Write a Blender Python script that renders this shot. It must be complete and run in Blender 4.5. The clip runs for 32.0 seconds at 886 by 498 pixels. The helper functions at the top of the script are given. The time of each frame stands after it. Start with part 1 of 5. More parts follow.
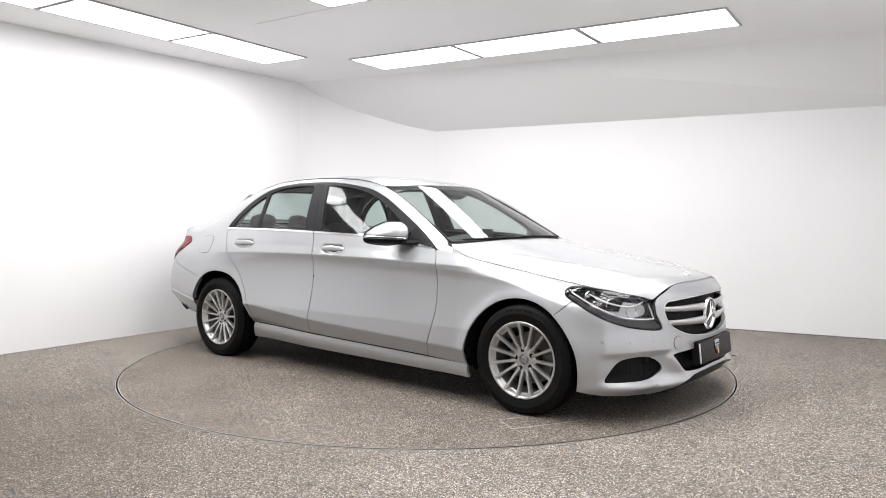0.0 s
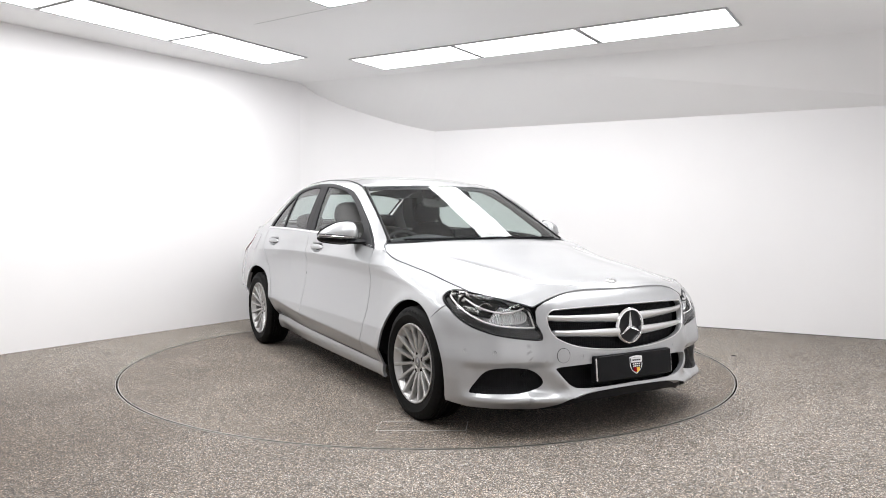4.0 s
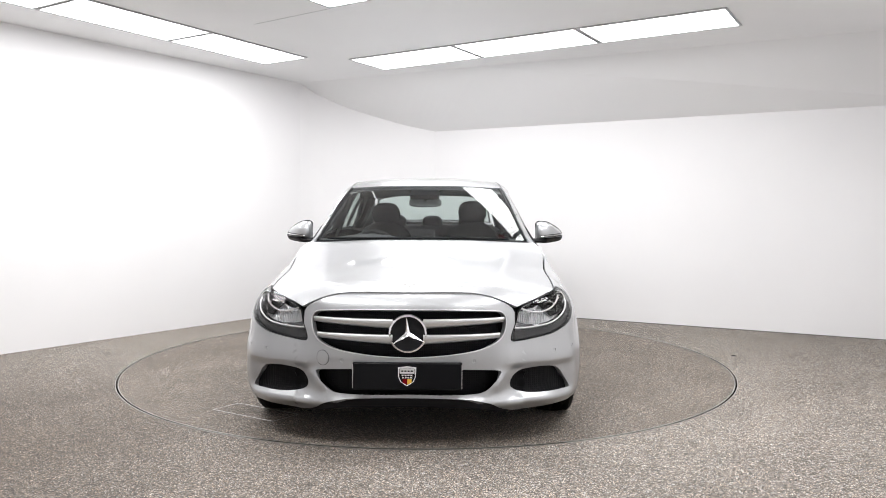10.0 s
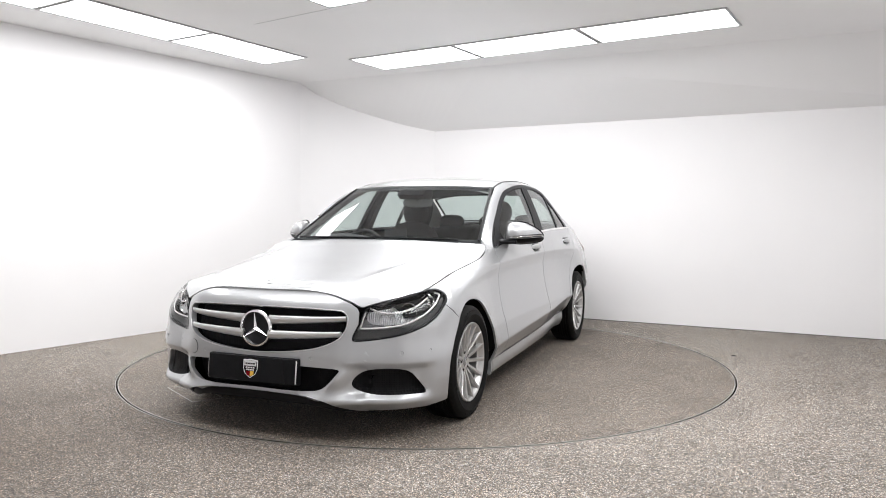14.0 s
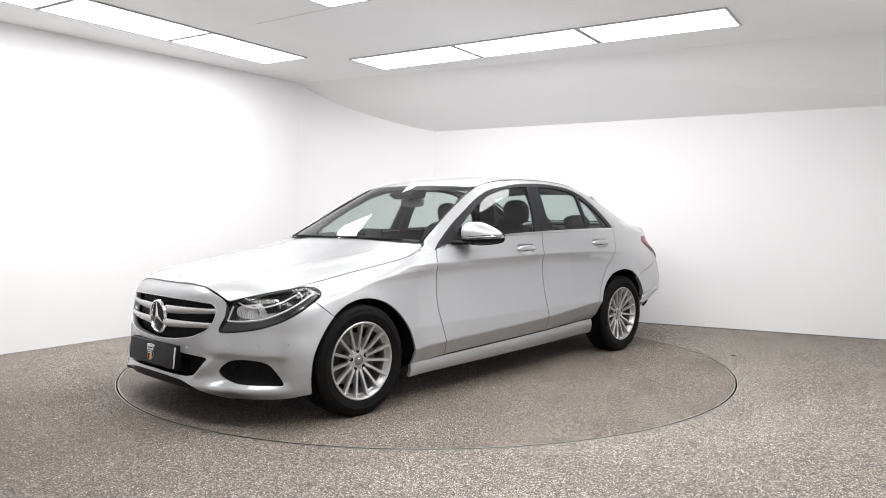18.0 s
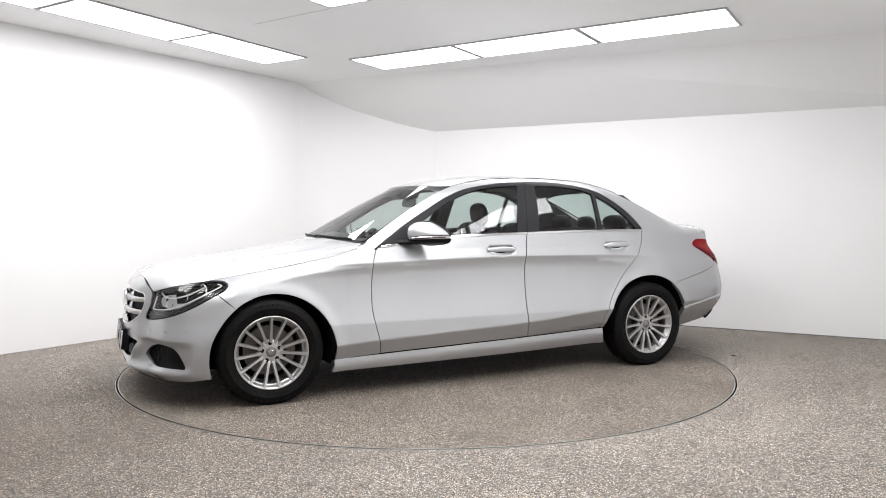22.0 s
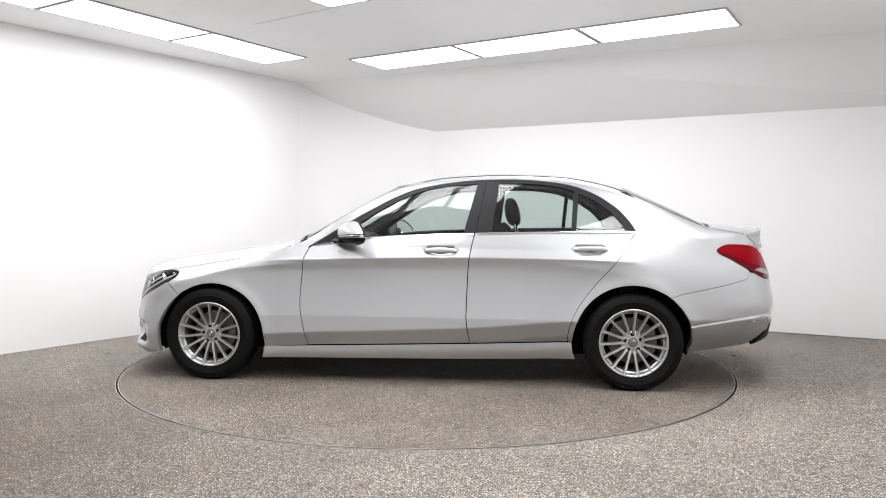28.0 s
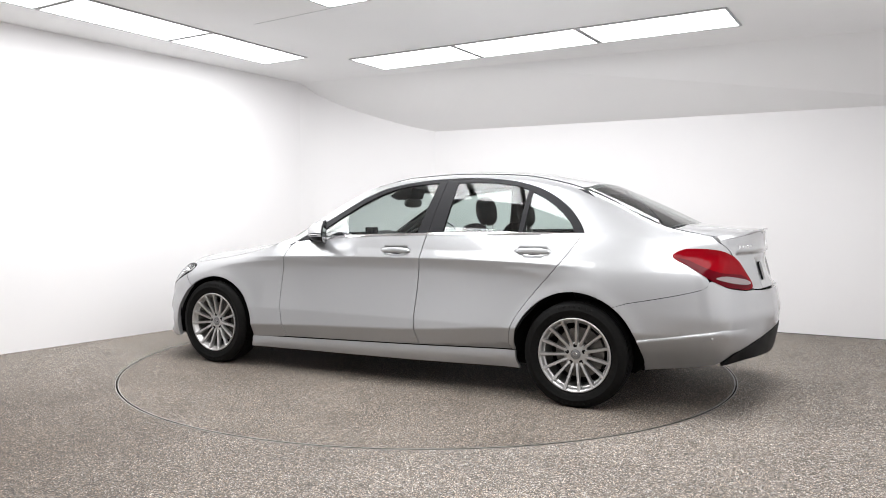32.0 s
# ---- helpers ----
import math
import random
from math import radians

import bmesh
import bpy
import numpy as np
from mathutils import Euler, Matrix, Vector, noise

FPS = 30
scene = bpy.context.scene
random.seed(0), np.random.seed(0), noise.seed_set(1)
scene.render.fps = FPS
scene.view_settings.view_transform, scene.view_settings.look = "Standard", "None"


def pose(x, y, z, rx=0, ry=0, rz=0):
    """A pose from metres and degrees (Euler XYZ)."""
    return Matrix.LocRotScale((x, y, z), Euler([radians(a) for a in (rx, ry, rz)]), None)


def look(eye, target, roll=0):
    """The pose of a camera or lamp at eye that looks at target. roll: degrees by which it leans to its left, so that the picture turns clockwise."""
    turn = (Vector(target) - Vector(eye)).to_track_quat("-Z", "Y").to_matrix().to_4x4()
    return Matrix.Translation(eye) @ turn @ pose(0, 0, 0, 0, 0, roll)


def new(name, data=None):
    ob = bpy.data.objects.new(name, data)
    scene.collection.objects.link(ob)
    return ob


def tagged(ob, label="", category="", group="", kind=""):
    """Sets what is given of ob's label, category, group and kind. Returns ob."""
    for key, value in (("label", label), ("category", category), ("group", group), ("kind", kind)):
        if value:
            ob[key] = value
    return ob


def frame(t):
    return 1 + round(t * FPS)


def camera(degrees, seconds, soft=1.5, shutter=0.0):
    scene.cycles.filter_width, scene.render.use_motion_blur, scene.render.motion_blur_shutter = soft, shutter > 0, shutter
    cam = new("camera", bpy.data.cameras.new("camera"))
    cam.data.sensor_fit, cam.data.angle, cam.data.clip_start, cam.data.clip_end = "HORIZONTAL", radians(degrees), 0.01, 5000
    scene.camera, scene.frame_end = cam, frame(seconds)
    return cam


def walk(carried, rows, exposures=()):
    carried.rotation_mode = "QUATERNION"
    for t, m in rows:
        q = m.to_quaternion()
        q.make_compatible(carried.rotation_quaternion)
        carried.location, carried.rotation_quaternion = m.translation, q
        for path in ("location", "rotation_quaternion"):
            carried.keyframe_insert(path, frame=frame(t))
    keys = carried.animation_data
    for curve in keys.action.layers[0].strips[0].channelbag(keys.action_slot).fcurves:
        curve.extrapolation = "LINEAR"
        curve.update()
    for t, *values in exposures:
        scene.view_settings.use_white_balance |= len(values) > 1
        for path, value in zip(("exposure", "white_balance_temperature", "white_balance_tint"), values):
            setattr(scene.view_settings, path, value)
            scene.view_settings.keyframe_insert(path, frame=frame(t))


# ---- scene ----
# ---- camera ----
cam = camera(61.49, 32.0, 0.95)
EYE = (0.0, -5.7515, 1.1274)
AIM = (EYE[0] + math.sin(radians(1.062)) * 5, EYE[1] + math.cos(radians(1.062)) * 5,
       EYE[2] - math.tan(radians(2.598)) * 5)
walk(cam, [(0, look(EYE, AIM, 0.172)), (32, look(EYE, AIM, 0.172))])

# ---- light: the ceiling panels are the only lamps of the room ----
scene.view_settings.exposure = 0.37
PANEL_LIGHT = 8.5
world = bpy.data.worlds.new("world")
world.use_nodes = True
world.node_tree.nodes["Background"].inputs[0].default_value = (0.9, 0.95, 1.0, 1)
world.node_tree.nodes["Background"].inputs[1].default_value = 0.02
scene.world = world


# ---- materials ----
def material(name, colour, rough=0.5, metal=0.0, coat=0.0, **more):
    m = bpy.data.materials.new(name)
    m.use_nodes = True
    b = m.node_tree.nodes["Principled BSDF"]
    b.inputs["Base Color"].default_value = (*colour, 1)
    b.inputs["Roughness"].default_value = rough
    b.inputs["Metallic"].default_value = metal
    b.inputs["Coat Weight"].default_value = coat
    b.inputs["Coat Roughness"].default_value = 0.03
    for key, value in more.items():
        b.inputs[key.replace("_", " ")].default_value = value
    return m


def node(m, kind, **values):
    n = m.node_tree.nodes.new(kind)
    for key, value in values.items():
        n.inputs[key.replace("_", " ")].default_value = value
    return n


def wire(m, a, out, b, socket):
    m.node_tree.links.new(a.outputs[out], b.inputs[socket])


def bsdf(m):
    return m.node_tree.nodes["Principled BSDF"]


def ramp(m, stops):
    n = m.node_tree.nodes.new("ShaderNodeValToRGB")
    e = n.color_ramp.elements
    while len(e) < len(stops):
        e.new(0.5)
    for i, (at, c) in enumerate(stops):
        e[i].position, e[i].color = at, (*c, 1)
    return n


def speckle(m, scale, low, high, detail=4.0, socket="Base Color"):
    """Colour from a noise in the object's own space."""
    co = m.node_tree.nodes.new("ShaderNodeTexCoord")
    no = node(m, "ShaderNodeTexNoise", Scale=scale, Detail=detail)
    rp = ramp(m, [(0.3, low), (0.7, high)])
    wire(m, co, "Object", no, "Vector")
    wire(m, no, "Fac", rp, "Fac")
    wire(m, rp, "Color", bsdf(m), socket)
    return no


def bumpy(m, source, out="Fac", strength=0.2, distance=0.002):
    b = node(m, "ShaderNodeBump", Strength=strength, Distance=distance)
    wire(m, source, out, b, "Height")
    wire(m, b, "Normal", bsdf(m), "Normal")


def times(m, a, out_a, b, out_b):
    """The product of two colours."""
    n = m.node_tree.nodes.new("ShaderNodeMix")
    n.data_type, n.blend_type = "RGBA", "MULTIPLY"
    n.inputs["Factor"].default_value = 1.0
    wire(m, a, out_a, n, 6)
    wire(m, b, out_b, n, 7)
    return n


def floor_material(name, stain):
    """Resin-bound stone chips, grey, tan and white, with worn patches; stain: a large browned patch."""
    m = material(name, (0.3, 0.28, 0.26), 0.75)
    co = m.node_tree.nodes.new("ShaderNodeTexCoord")
    cell = node(m, "ShaderNodeTexVoronoi", Scale=255.0, Randomness=1.0)
    wire(m, co, "Object", cell, "Vector")
    sep = m.node_tree.nodes.new("ShaderNodeSeparateColor")
    wire(m, cell, "Color", sep, "Color")
    chips = ramp(m, [(0.0, (0.030, 0.027, 0.025)), (0.3, (0.085, 0.077, 0.070)), (0.55, (0.16, 0.148, 0.136)),
                     (0.80, (0.29, 0.274, 0.258)), (0.90, (0.47, 0.455, 0.44)), (1.0, (0.78, 0.77, 0.755))])
    wire(m, sep, "Red", chips, "Fac")
    hue = ramp(m, [(0.0, (0.90, 0.99, 1.10)), (0.45, (1.0, 1.0, 1.0)), (1.0, (1.16, 0.98, 0.82))])
    wire(m, sep, "Green", hue, "Fac")
    big = node(m, "ShaderNodeTexNoise", Scale=1.3, Detail=6.0, Roughness=0.62)
    wire(m, co, "Object", big, "Vector")
    tone = ramp(m, [(0.3, (0.84, 0.82, 0.79)), (0.7, (1.14, 1.12, 1.09))] if stain else [(0.3, (0.62, 0.560, 0.490)), (0.7, (0.97, 0.90, 0.815))])
    wire(m, big, "Fac", tone, "Fac")
    # a few larger pale and dark stones among the chips
    stone = node(m, "ShaderNodeTexVoronoi", Scale=118.0, Randomness=1.0)
    wire(m, co, "Object", stone, "Vector")
    pick = m.node_tree.nodes.new("ShaderNodeSeparateColor")
    wire(m, stone, "Color", pick, "Color")
    few = ramp(m, [(0.0, (0.55, 0.54, 0.53)), (0.10, (0.64, 0.63, 0.62)), (0.15, (1.0, 1.0, 1.0)), (0.88, (1.0, 1.0, 1.0)), (0.92, (1.3, 1.29, 1.28)), (1.0, (1.5, 1.5, 1.5))])
    wire(m, pick, "Blue", few, "Fac")
    chip_mix = times(m, chips, "Color", few, "Color")
    last = times(m, times(m, chip_mix, 2, hue, "Color"), 2, tone, "Color")
    if stain:
        # browned patch beside the turntable
        spot = m.node_tree.nodes.new("ShaderNodeVectorMath")
        spot.operation = "DISTANCE"
        spot.inputs[1].default_value = (-2.3, -2.2, 0.0)
        wire(m, co, "Object", spot, 0)
        warp = node(m, "ShaderNodeTexNoise", Scale=1.1, Detail=6.0, Roughness=0.65)
        wire(m, co, "Object", warp, "Vector")
        add = m.node_tree.nodes.new("ShaderNodeMath")
        add.operation = "MULTIPLY_ADD"
        add.inputs[1].default_value = 1.6
        wire(m, warp, "Fac", add, 0)
        wire(m, spot, "Value", add, 2)
        reach = node(m, "ShaderNodeMapRange", From_Min=1.2, From_Max=3.3)
        wire(m, add, "Value", reach, "Value")
        brown = ramp(m, [(0.0, (0.60, 0.545, 0.49)), (1.0, (1.085, 1.055, 1.025))])
        wire(m, reach, "Result", brown, "Fac")
        last = times(m, last, 2, brown, "Color")
    wire(m, last, 2, bsdf(m), "Base Color")
    bumpy(m, cell, "Distance", 0.5, 0.003)
    return m


def wall_material(name, low, high, rough=0.55):
    m = material(name, high, rough)
    no = speckle(m, 0.9, low, high, 6.0)
    fine = node(m, "ShaderNodeTexNoise", Scale=160.0, Detail=3.0)
    bumpy(m, fine, "Fac", 0.06, 0.001)
    return m


def paint_material():
    """Silver metallic paint: fine flakes under a clear coat."""
    m = material("silver_paint", (0.47, 0.476, 0.488), 0.39, 0.62, 1.0)
    bsdf(m).inputs["Coat Roughness"].default_value = 0.012
    co = m.node_tree.nodes.new("ShaderNodeTexCoord")
    flake = node(m, "ShaderNodeTexNoise", Scale=900.0, Detail=1.0)
    wire(m, co, "Object", flake, "Vector")
    rp = ramp(m, [(0.3, (0.388, 0.394, 0.404)), (0.7, (0.455, 0.461, 0.472))])
    wire(m, flake, "Fac", rp, "Fac")
    wire(m, rp, "Color", bsdf(m), "Base Color")
    return m


def glass_material(name, tint, floor_gloss=0.07):
    """A clear pane: the tint lets light through, both faces together mirror by the angle."""
    m = bpy.data.materials.new(name)
    m.use_nodes = True
    t = m.node_tree
    t.nodes.remove(t.nodes["Principled BSDF"])
    clear = t.nodes.new("ShaderNodeBsdfTransparent")
    clear.inputs[0].default_value = (*tint, 1)
    shine = t.nodes.new("ShaderNodeBsdfGlossy")
    shine.inputs["Roughness"].default_value = 0.0
    edge = t.nodes.new("ShaderNodeLayerWeight")
    edge.inputs["Blend"].default_value = 0.5
    power = t.nodes.new("ShaderNodeMath")
    power.operation = "POWER"
    power.inputs[1].default_value = 5.0
    scaled = t.nodes.new("ShaderNodeMath")
    scaled.operation = "MULTIPLY_ADD"
    scaled.inputs[1].default_value, scaled.inputs[2].default_value = 1 - floor_gloss, floor_gloss
    mix = t.nodes.new("ShaderNodeMixShader")
    t.links.new(edge.outputs["Facing"], power.inputs[0])
    t.links.new(power.outputs[0], scaled.inputs[0])
    t.links.new(scaled.outputs[0], mix.inputs[0])
    t.links.new(clear.outputs[0], mix.inputs[1])
    t.links.new(shine.outputs[0], mix.inputs[2])
    t.links.new(mix.outputs[0], t.nodes["Material Output"].inputs[0])
    return m


def glow_material(name, colour, strength):
    m = bpy.data.materials.new(name)
    m.use_nodes = True
    b = bsdf(m)
    b.inputs["Base Color"].default_value = (0.9, 0.9, 0.9, 1)
    b.inputs["Emission Color"].default_value = (*colour, 1)
    b.inputs["Emission Strength"].default_value = strength
    return m


FLOOR = floor_material("stone_chip_floor", True)
DECK = floor_material("stone_chip_deck", False)
WALL = wall_material("white_wall_paint", (0.83, 0.822, 0.828), (0.86, 0.852, 0.856))
CEIL = wall_material("white_ceiling_paint", (0.88, 0.878, 0.88), (0.91, 0.908, 0.908), 0.7)
PANEL = glow_material("light_panel_diffuser", (0.985, 0.99, 1.0), PANEL_LIGHT)
PANEL_EDGE = material("panel_frame", (0.45, 0.45, 0.46), 0.5)
STEEL = material("worn_steel", (0.5, 0.49, 0.47), 0.38, 0.9)
# near-black; sheets in gaps and recesses carry their shade in this colour
GAP = material("dark_gap", (0.005, 0.005, 0.005), 0.9)
SHADOW_GAP = material("shadow_gap_dark", (0.10, 0.095, 0.09), 0.8)
PAINT = paint_material()
GLASS = glass_material("tinted_glass", (0.71, 0.785, 0.76))
SCREEN = glass_material("windscreen_glass", (0.82, 0.87, 0.855))
LENS = glass_material("clear_lens", (0.93, 0.94, 0.95), 0.035)
BLACK = material("satin_black_trim", (0.008, 0.008, 0.009), 0.4)
speckle(BLACK, 300.0, (0.006, 0.006, 0.007), (0.010, 0.010, 0.011))
GLOSSBLACK = material("black_pillar", (0.02, 0.02, 0.022), 0.45)
PLASTIC = material("black_plastic", (0.007, 0.007, 0.008), 0.55)
CABIN = material("charcoal_trim", (0.035, 0.036, 0.038), 0.7)
SEAT = material("black_upholstery", (0.022, 0.022, 0.024), 0.6)
CHROME = material("chrome", (0.86, 0.86, 0.87), 0.09, 1.0)
SATIN = material("satin_silver", (0.66, 0.66, 0.665), 0.3, 0.9)
ALLOY = material("silver_alloy", (0.47, 0.465, 0.46), 0.36, 0.85, 0.5)
TYRE = material("tyre_rubber", (0.006, 0.006, 0.006), 0.62)
bumpy(TYRE, speckle(TYRE, 60.0, (0.003, 0.003, 0.003), (0.007, 0.0068, 0.0066)), "Fac", 0.15, 0.001)
for dark in (BLACK, TYRE, PLASTIC, GAP, CABIN, SEAT, GLOSSBLACK):
    bsdf(dark).inputs["Specular IOR Level"].default_value = 0.12
MARKS = material("moulded_rubber", (0.006, 0.006, 0.006), 0.55, **{"Specular_IOR_Level": 0.15})
# darker copy of the rim's alloy, with the shade inside the wheel in its colour
BARREL = material("shaded_alloy", (0.33, 0.33, 0.325), 0.45, 0.75)
CAP = material("dark_hub_cap", (0.22, 0.22, 0.225), 0.35, 0.6)
DISC = material("brake_steel", (0.16, 0.15, 0.14), 0.45, 0.9)
RED = material("red_lens", (0.19, 0.0012, 0.005), 0.06)
DARKRED = material("dark_red_lens", (0.09, 0.002, 0.006), 0.06)
BACKLENS = material("reversing_lens", (0.25, 0.205, 0.21), 0.25, 0.0, 0.3)
for lens in (RED, DARKRED):
    bsdf(lens).inputs["Specular IOR Level"].default_value = 0.07
WHITELENS = material("white_lens", (0.75, 0.72, 0.72), 0.15, 0.0, 1.0)

# ---- building tools ----
from mathutils.geometry import delaunay_2d_cdt


def smooth(*knots):
    """A smooth curve through (x, y) knots, without overshoot."""
    k = np.array(sorted(knots), float)
    x, y = k[:, 0], k[:, 1]
    h, d = np.diff(x), np.diff(y) / np.diff(x)
    s = np.zeros(len(x))
    s[0], s[-1] = d[0], d[-1]
    for i in range(1, len(x) - 1):
        if d[i - 1] * d[i] > 0:
            a, b = 2 * h[i] + h[i - 1], h[i] + 2 * h[i - 1]
            s[i] = (a + b) / (a / d[i - 1] + b / d[i])

    def at(q):
        q = np.clip(np.asarray(q, float), x[0], x[-1])
        i = np.clip(np.searchsorted(x, q) - 1, 0, len(x) - 2)
        t = (q - x[i]) / h[i]
        return ((2 * t**3 - 3 * t**2 + 1) * y[i] + (t**3 - 2 * t**2 + t) * h[i] * s[i]
                + (3 * t**2 - 2 * t**3) * y[i + 1] + (t**3 - t**2) * h[i] * s[i + 1])
    return at


def spline(points, n=8, closed=False):
    """A Catmull-Rom line through 2D or 3D points."""
    p = [np.array(q, float) for q in points]
    c = len(p)
    out = []
    for i in range(c if closed else c - 1):
        if closed:
            a, b, d, e = p[i - 1], p[i], p[(i + 1) % c], p[(i + 2) % c]
        else:
            a, b, d, e = p[max(i - 1, 0)], p[i], p[i + 1], p[min(i + 2, c - 1)]
        for j in range(n):
            t = j / n
            out.append(0.5 * (2 * b + (d - a) * t + (2 * a - 5 * b + 4 * d - e) * t**2 + (3 * b - a - 3 * d + e) * t**3))
    if not closed:
        out.append(p[-1])
    return out


def arc(cx, cy, r, a0, a1, n=24, ry=None):
    ry = r if ry is None else ry
    return [np.array((cx + r * math.cos(radians(a0 + (a1 - a0) * i / n)), cy + ry * math.sin(radians(a0 + (a1 - a0) * i / n))))
            for i in range(n + 1)]


def resample(line, step, closed=True):
    p = np.array(line, float)
    if closed:
        p = np.vstack([p, p[:1]])
    keep = [p[0]]
    for a, b in zip(p[:-1], p[1:]):
        m = max(1, int(math.ceil(np.hypot(*(b - a)[:2]) / step)))
        for i in range(1, m + 1):
            keep.append(a + (b - a) * i / m)
    out = [keep[0]]
    for q in keep[1:]:
        if np.hypot(*(q - out[-1])[:2]) > step * 0.25:
            out.append(q)
    if closed and np.hypot(*(out[-1] - out[0])[:2]) < step * 0.26:
        out.pop()
    return np.array(out)


def inside(poly, q):
    x, y = q[:, 0], q[:, 1]
    r = np.zeros(len(q), bool)
    j = len(poly) - 1
    for i in range(len(poly)):
        (xi, yi), (xj, yj) = poly[i], poly[j]
        with np.errstate(divide="ignore", invalid="ignore"):
            r ^= ((yi > y) != (yj > y)) & (x < (xj - xi) * (y - yi) / (yj - yi + 1e-15) + xi)
        j = i
    return r


def shrink(poly, d):
    """The outline moved inwards by d."""
    p = np.array(poly, float)
    area = 0.5 * np.sum(p[:, 0] * np.roll(p[:, 1], -1) - np.roll(p[:, 0], -1) * p[:, 1])
    t = np.roll(p, -1, 0) - np.roll(p, 1, 0)
    t /= np.linalg.norm(t, axis=1)[:, None] + 1e-12
    n = np.stack([-t[:, 1], t[:, 0]], 1) * (1 if area > 0 else -1)
    return p + n * d


def mesh_object(name, verts, faces, mat, parent=None, label="", flat=False):
    me = bpy.data.meshes.new(name)
    me.from_pydata([tuple(v) for v in verts], [], [tuple(int(i) for i in f) for f in faces])
    me.materials.append(mat)
    if not flat:
        me.polygons.foreach_set("use_smooth", [True] * len(me.polygons))
    ob = new(name, me)
    ob.parent = parent
    if label:
        ob["label"] = label
    return ob


def part(name, bm, mat, parent, label="", flat=False, sharp=40):
    """Links a bmesh as one mesh object under a thing or part."""
    bmesh.ops.recalc_face_normals(bm, faces=bm.faces)
    me = bpy.data.meshes.new(name)
    bm.to_mesh(me)
    bm.free()
    me.materials.append(mat)
    if not flat:
        me.polygons.foreach_set("use_smooth", [True] * len(me.polygons))
        me.set_sharp_from_angle(angle=radians(sharp))
    ob = new(name, me)
    ob.parent = parent
    if label:
        ob["label"] = label
    return ob


def panel(name, outline, holes, surface, mat, parent, step=0.03, edge=0.012, lift=0.0, gap=0.0, side=1, depth=0.012,
          label="", core=(0.0, 0.55), lines=()):
    """A sheet on a curved surface: the outline and holes lie in the surface's two coordinates, the edges turn inwards by depth."""
    outline = resample(outline, edge)
    if gap:
        outline = resample(shrink(outline, gap), edge)
    loops = [outline] + [resample(h, edge) for h in holes]
    lo, hi = outline.min(0), outline.max(0)
    gx, gy = np.arange(lo[0], hi[0], step), np.arange(lo[1], hi[1], step * 0.87)
    X, Y = np.meshgrid(gx, gy)
    X[1::2] += step / 2
    q = np.stack([X.ravel(), Y.ravel()], 1)
    ok = inside(outline, q)
    for h in loops[1:]:
        ok &= ~inside(h, q)
    q = q[ok]
    allb = np.vstack(loops)
    extra = []
    for l in lines:
        l = resample(l, edge, False)
        ok = inside(outline, l)
        ok &= np.array([np.min(np.hypot(*(allb - a).T)) > 0.004 for a in l])
        extra.append(l[ok])
    fixed = np.vstack([allb] + extra) if extra else allb
    if len(q):
        near = np.array([np.min(np.hypot(*(fixed - a).T)) for a in q])
        q = q[near > step * 0.45]
    pts = np.vstack([fixed, q]) if len(q) else fixed
    edges, at = [], 0
    for l in loops:
        edges += [(at + i, at + (i + 1) % len(l)) for i in range(len(l))]
        at += len(l)
    v2, _, tris, _, _, _ = delaunay_2d_cdt([Vector(a) for a in pts], edges, [], 0, 1e-7)
    v2 = np.array([tuple(a) for a in v2])
    tris = np.array([t for t in tris if len(t) == 3])
    mid = v2[tris].mean(1)
    ok = inside(outline, mid)
    for h in loops[1:]:
        ok &= ~inside(h, mid)
    tris = tris[ok]

    def at3(a):
        return np.stack(surface(a[:, 0], a[:, 1]), 1)
    e = 0.002
    p = at3(v2)
    du, dv = at3(v2 + (e, 0)) - at3(v2 - (e, 0)), at3(v2 + (0, e)) - at3(v2 - (0, e))
    n = np.cross(du, dv)
    n /= np.linalg.norm(n, axis=1)[:, None] + 1e-12
    away = p - np.stack([p[:, 0] * 0.8 + core[0], 0 * p[:, 1], np.full(len(p), core[1])], 1)
    if np.sum(n * away) < 0:
        n = -n
    p = p + n * lift
    a, b, c = p[tris[:, 0]], p[tris[:, 1]], p[tris[:, 2]]
    turn = np.sum(np.cross(b - a, c - a) * n[tris[:, 0]], 1) < 0
    tris[turn] = tris[turn][:, ::-1]
    count = {}
    for t in tris:
        for i in range(3):
            k = (t[i], t[(i + 1) % 3])
            count[k] = 1
    rim = [k for k in count if (k[1], k[0]) not in count]
    verts, faces = list(p), [tuple(t) for t in tris]
    low = {}
    for i in {i for k in rim for i in k}:
        low[i] = (len(verts), len(verts) + 1)
        verts += [p[i], p[i] - n[i] * depth]
    for i, j in rim:
        faces.append((low[j][0], low[i][0], low[i][1], low[j][1]))
    verts = np.array(verts)
    if side < 0:
        verts[:, 1] *= -1
        n = n * (1, -1, 1)
        faces = [f[::-1] for f in faces]
    ob = mesh_object(name, verts, faces, mat, parent, label)
    me = ob.data
    full = [(0, 0, 0)] * len(me.loops)
    skin = len(tris)
    for f in me.polygons[:skin]:
        for li in f.loop_indices:
            full[li] = tuple(n[me.loops[li].vertex_index])
    for f in me.polygons[skin:]:
        for li in f.loop_indices:
            full[li] = tuple(f.normal)
    me.normals_split_custom_set(full)
    return ob


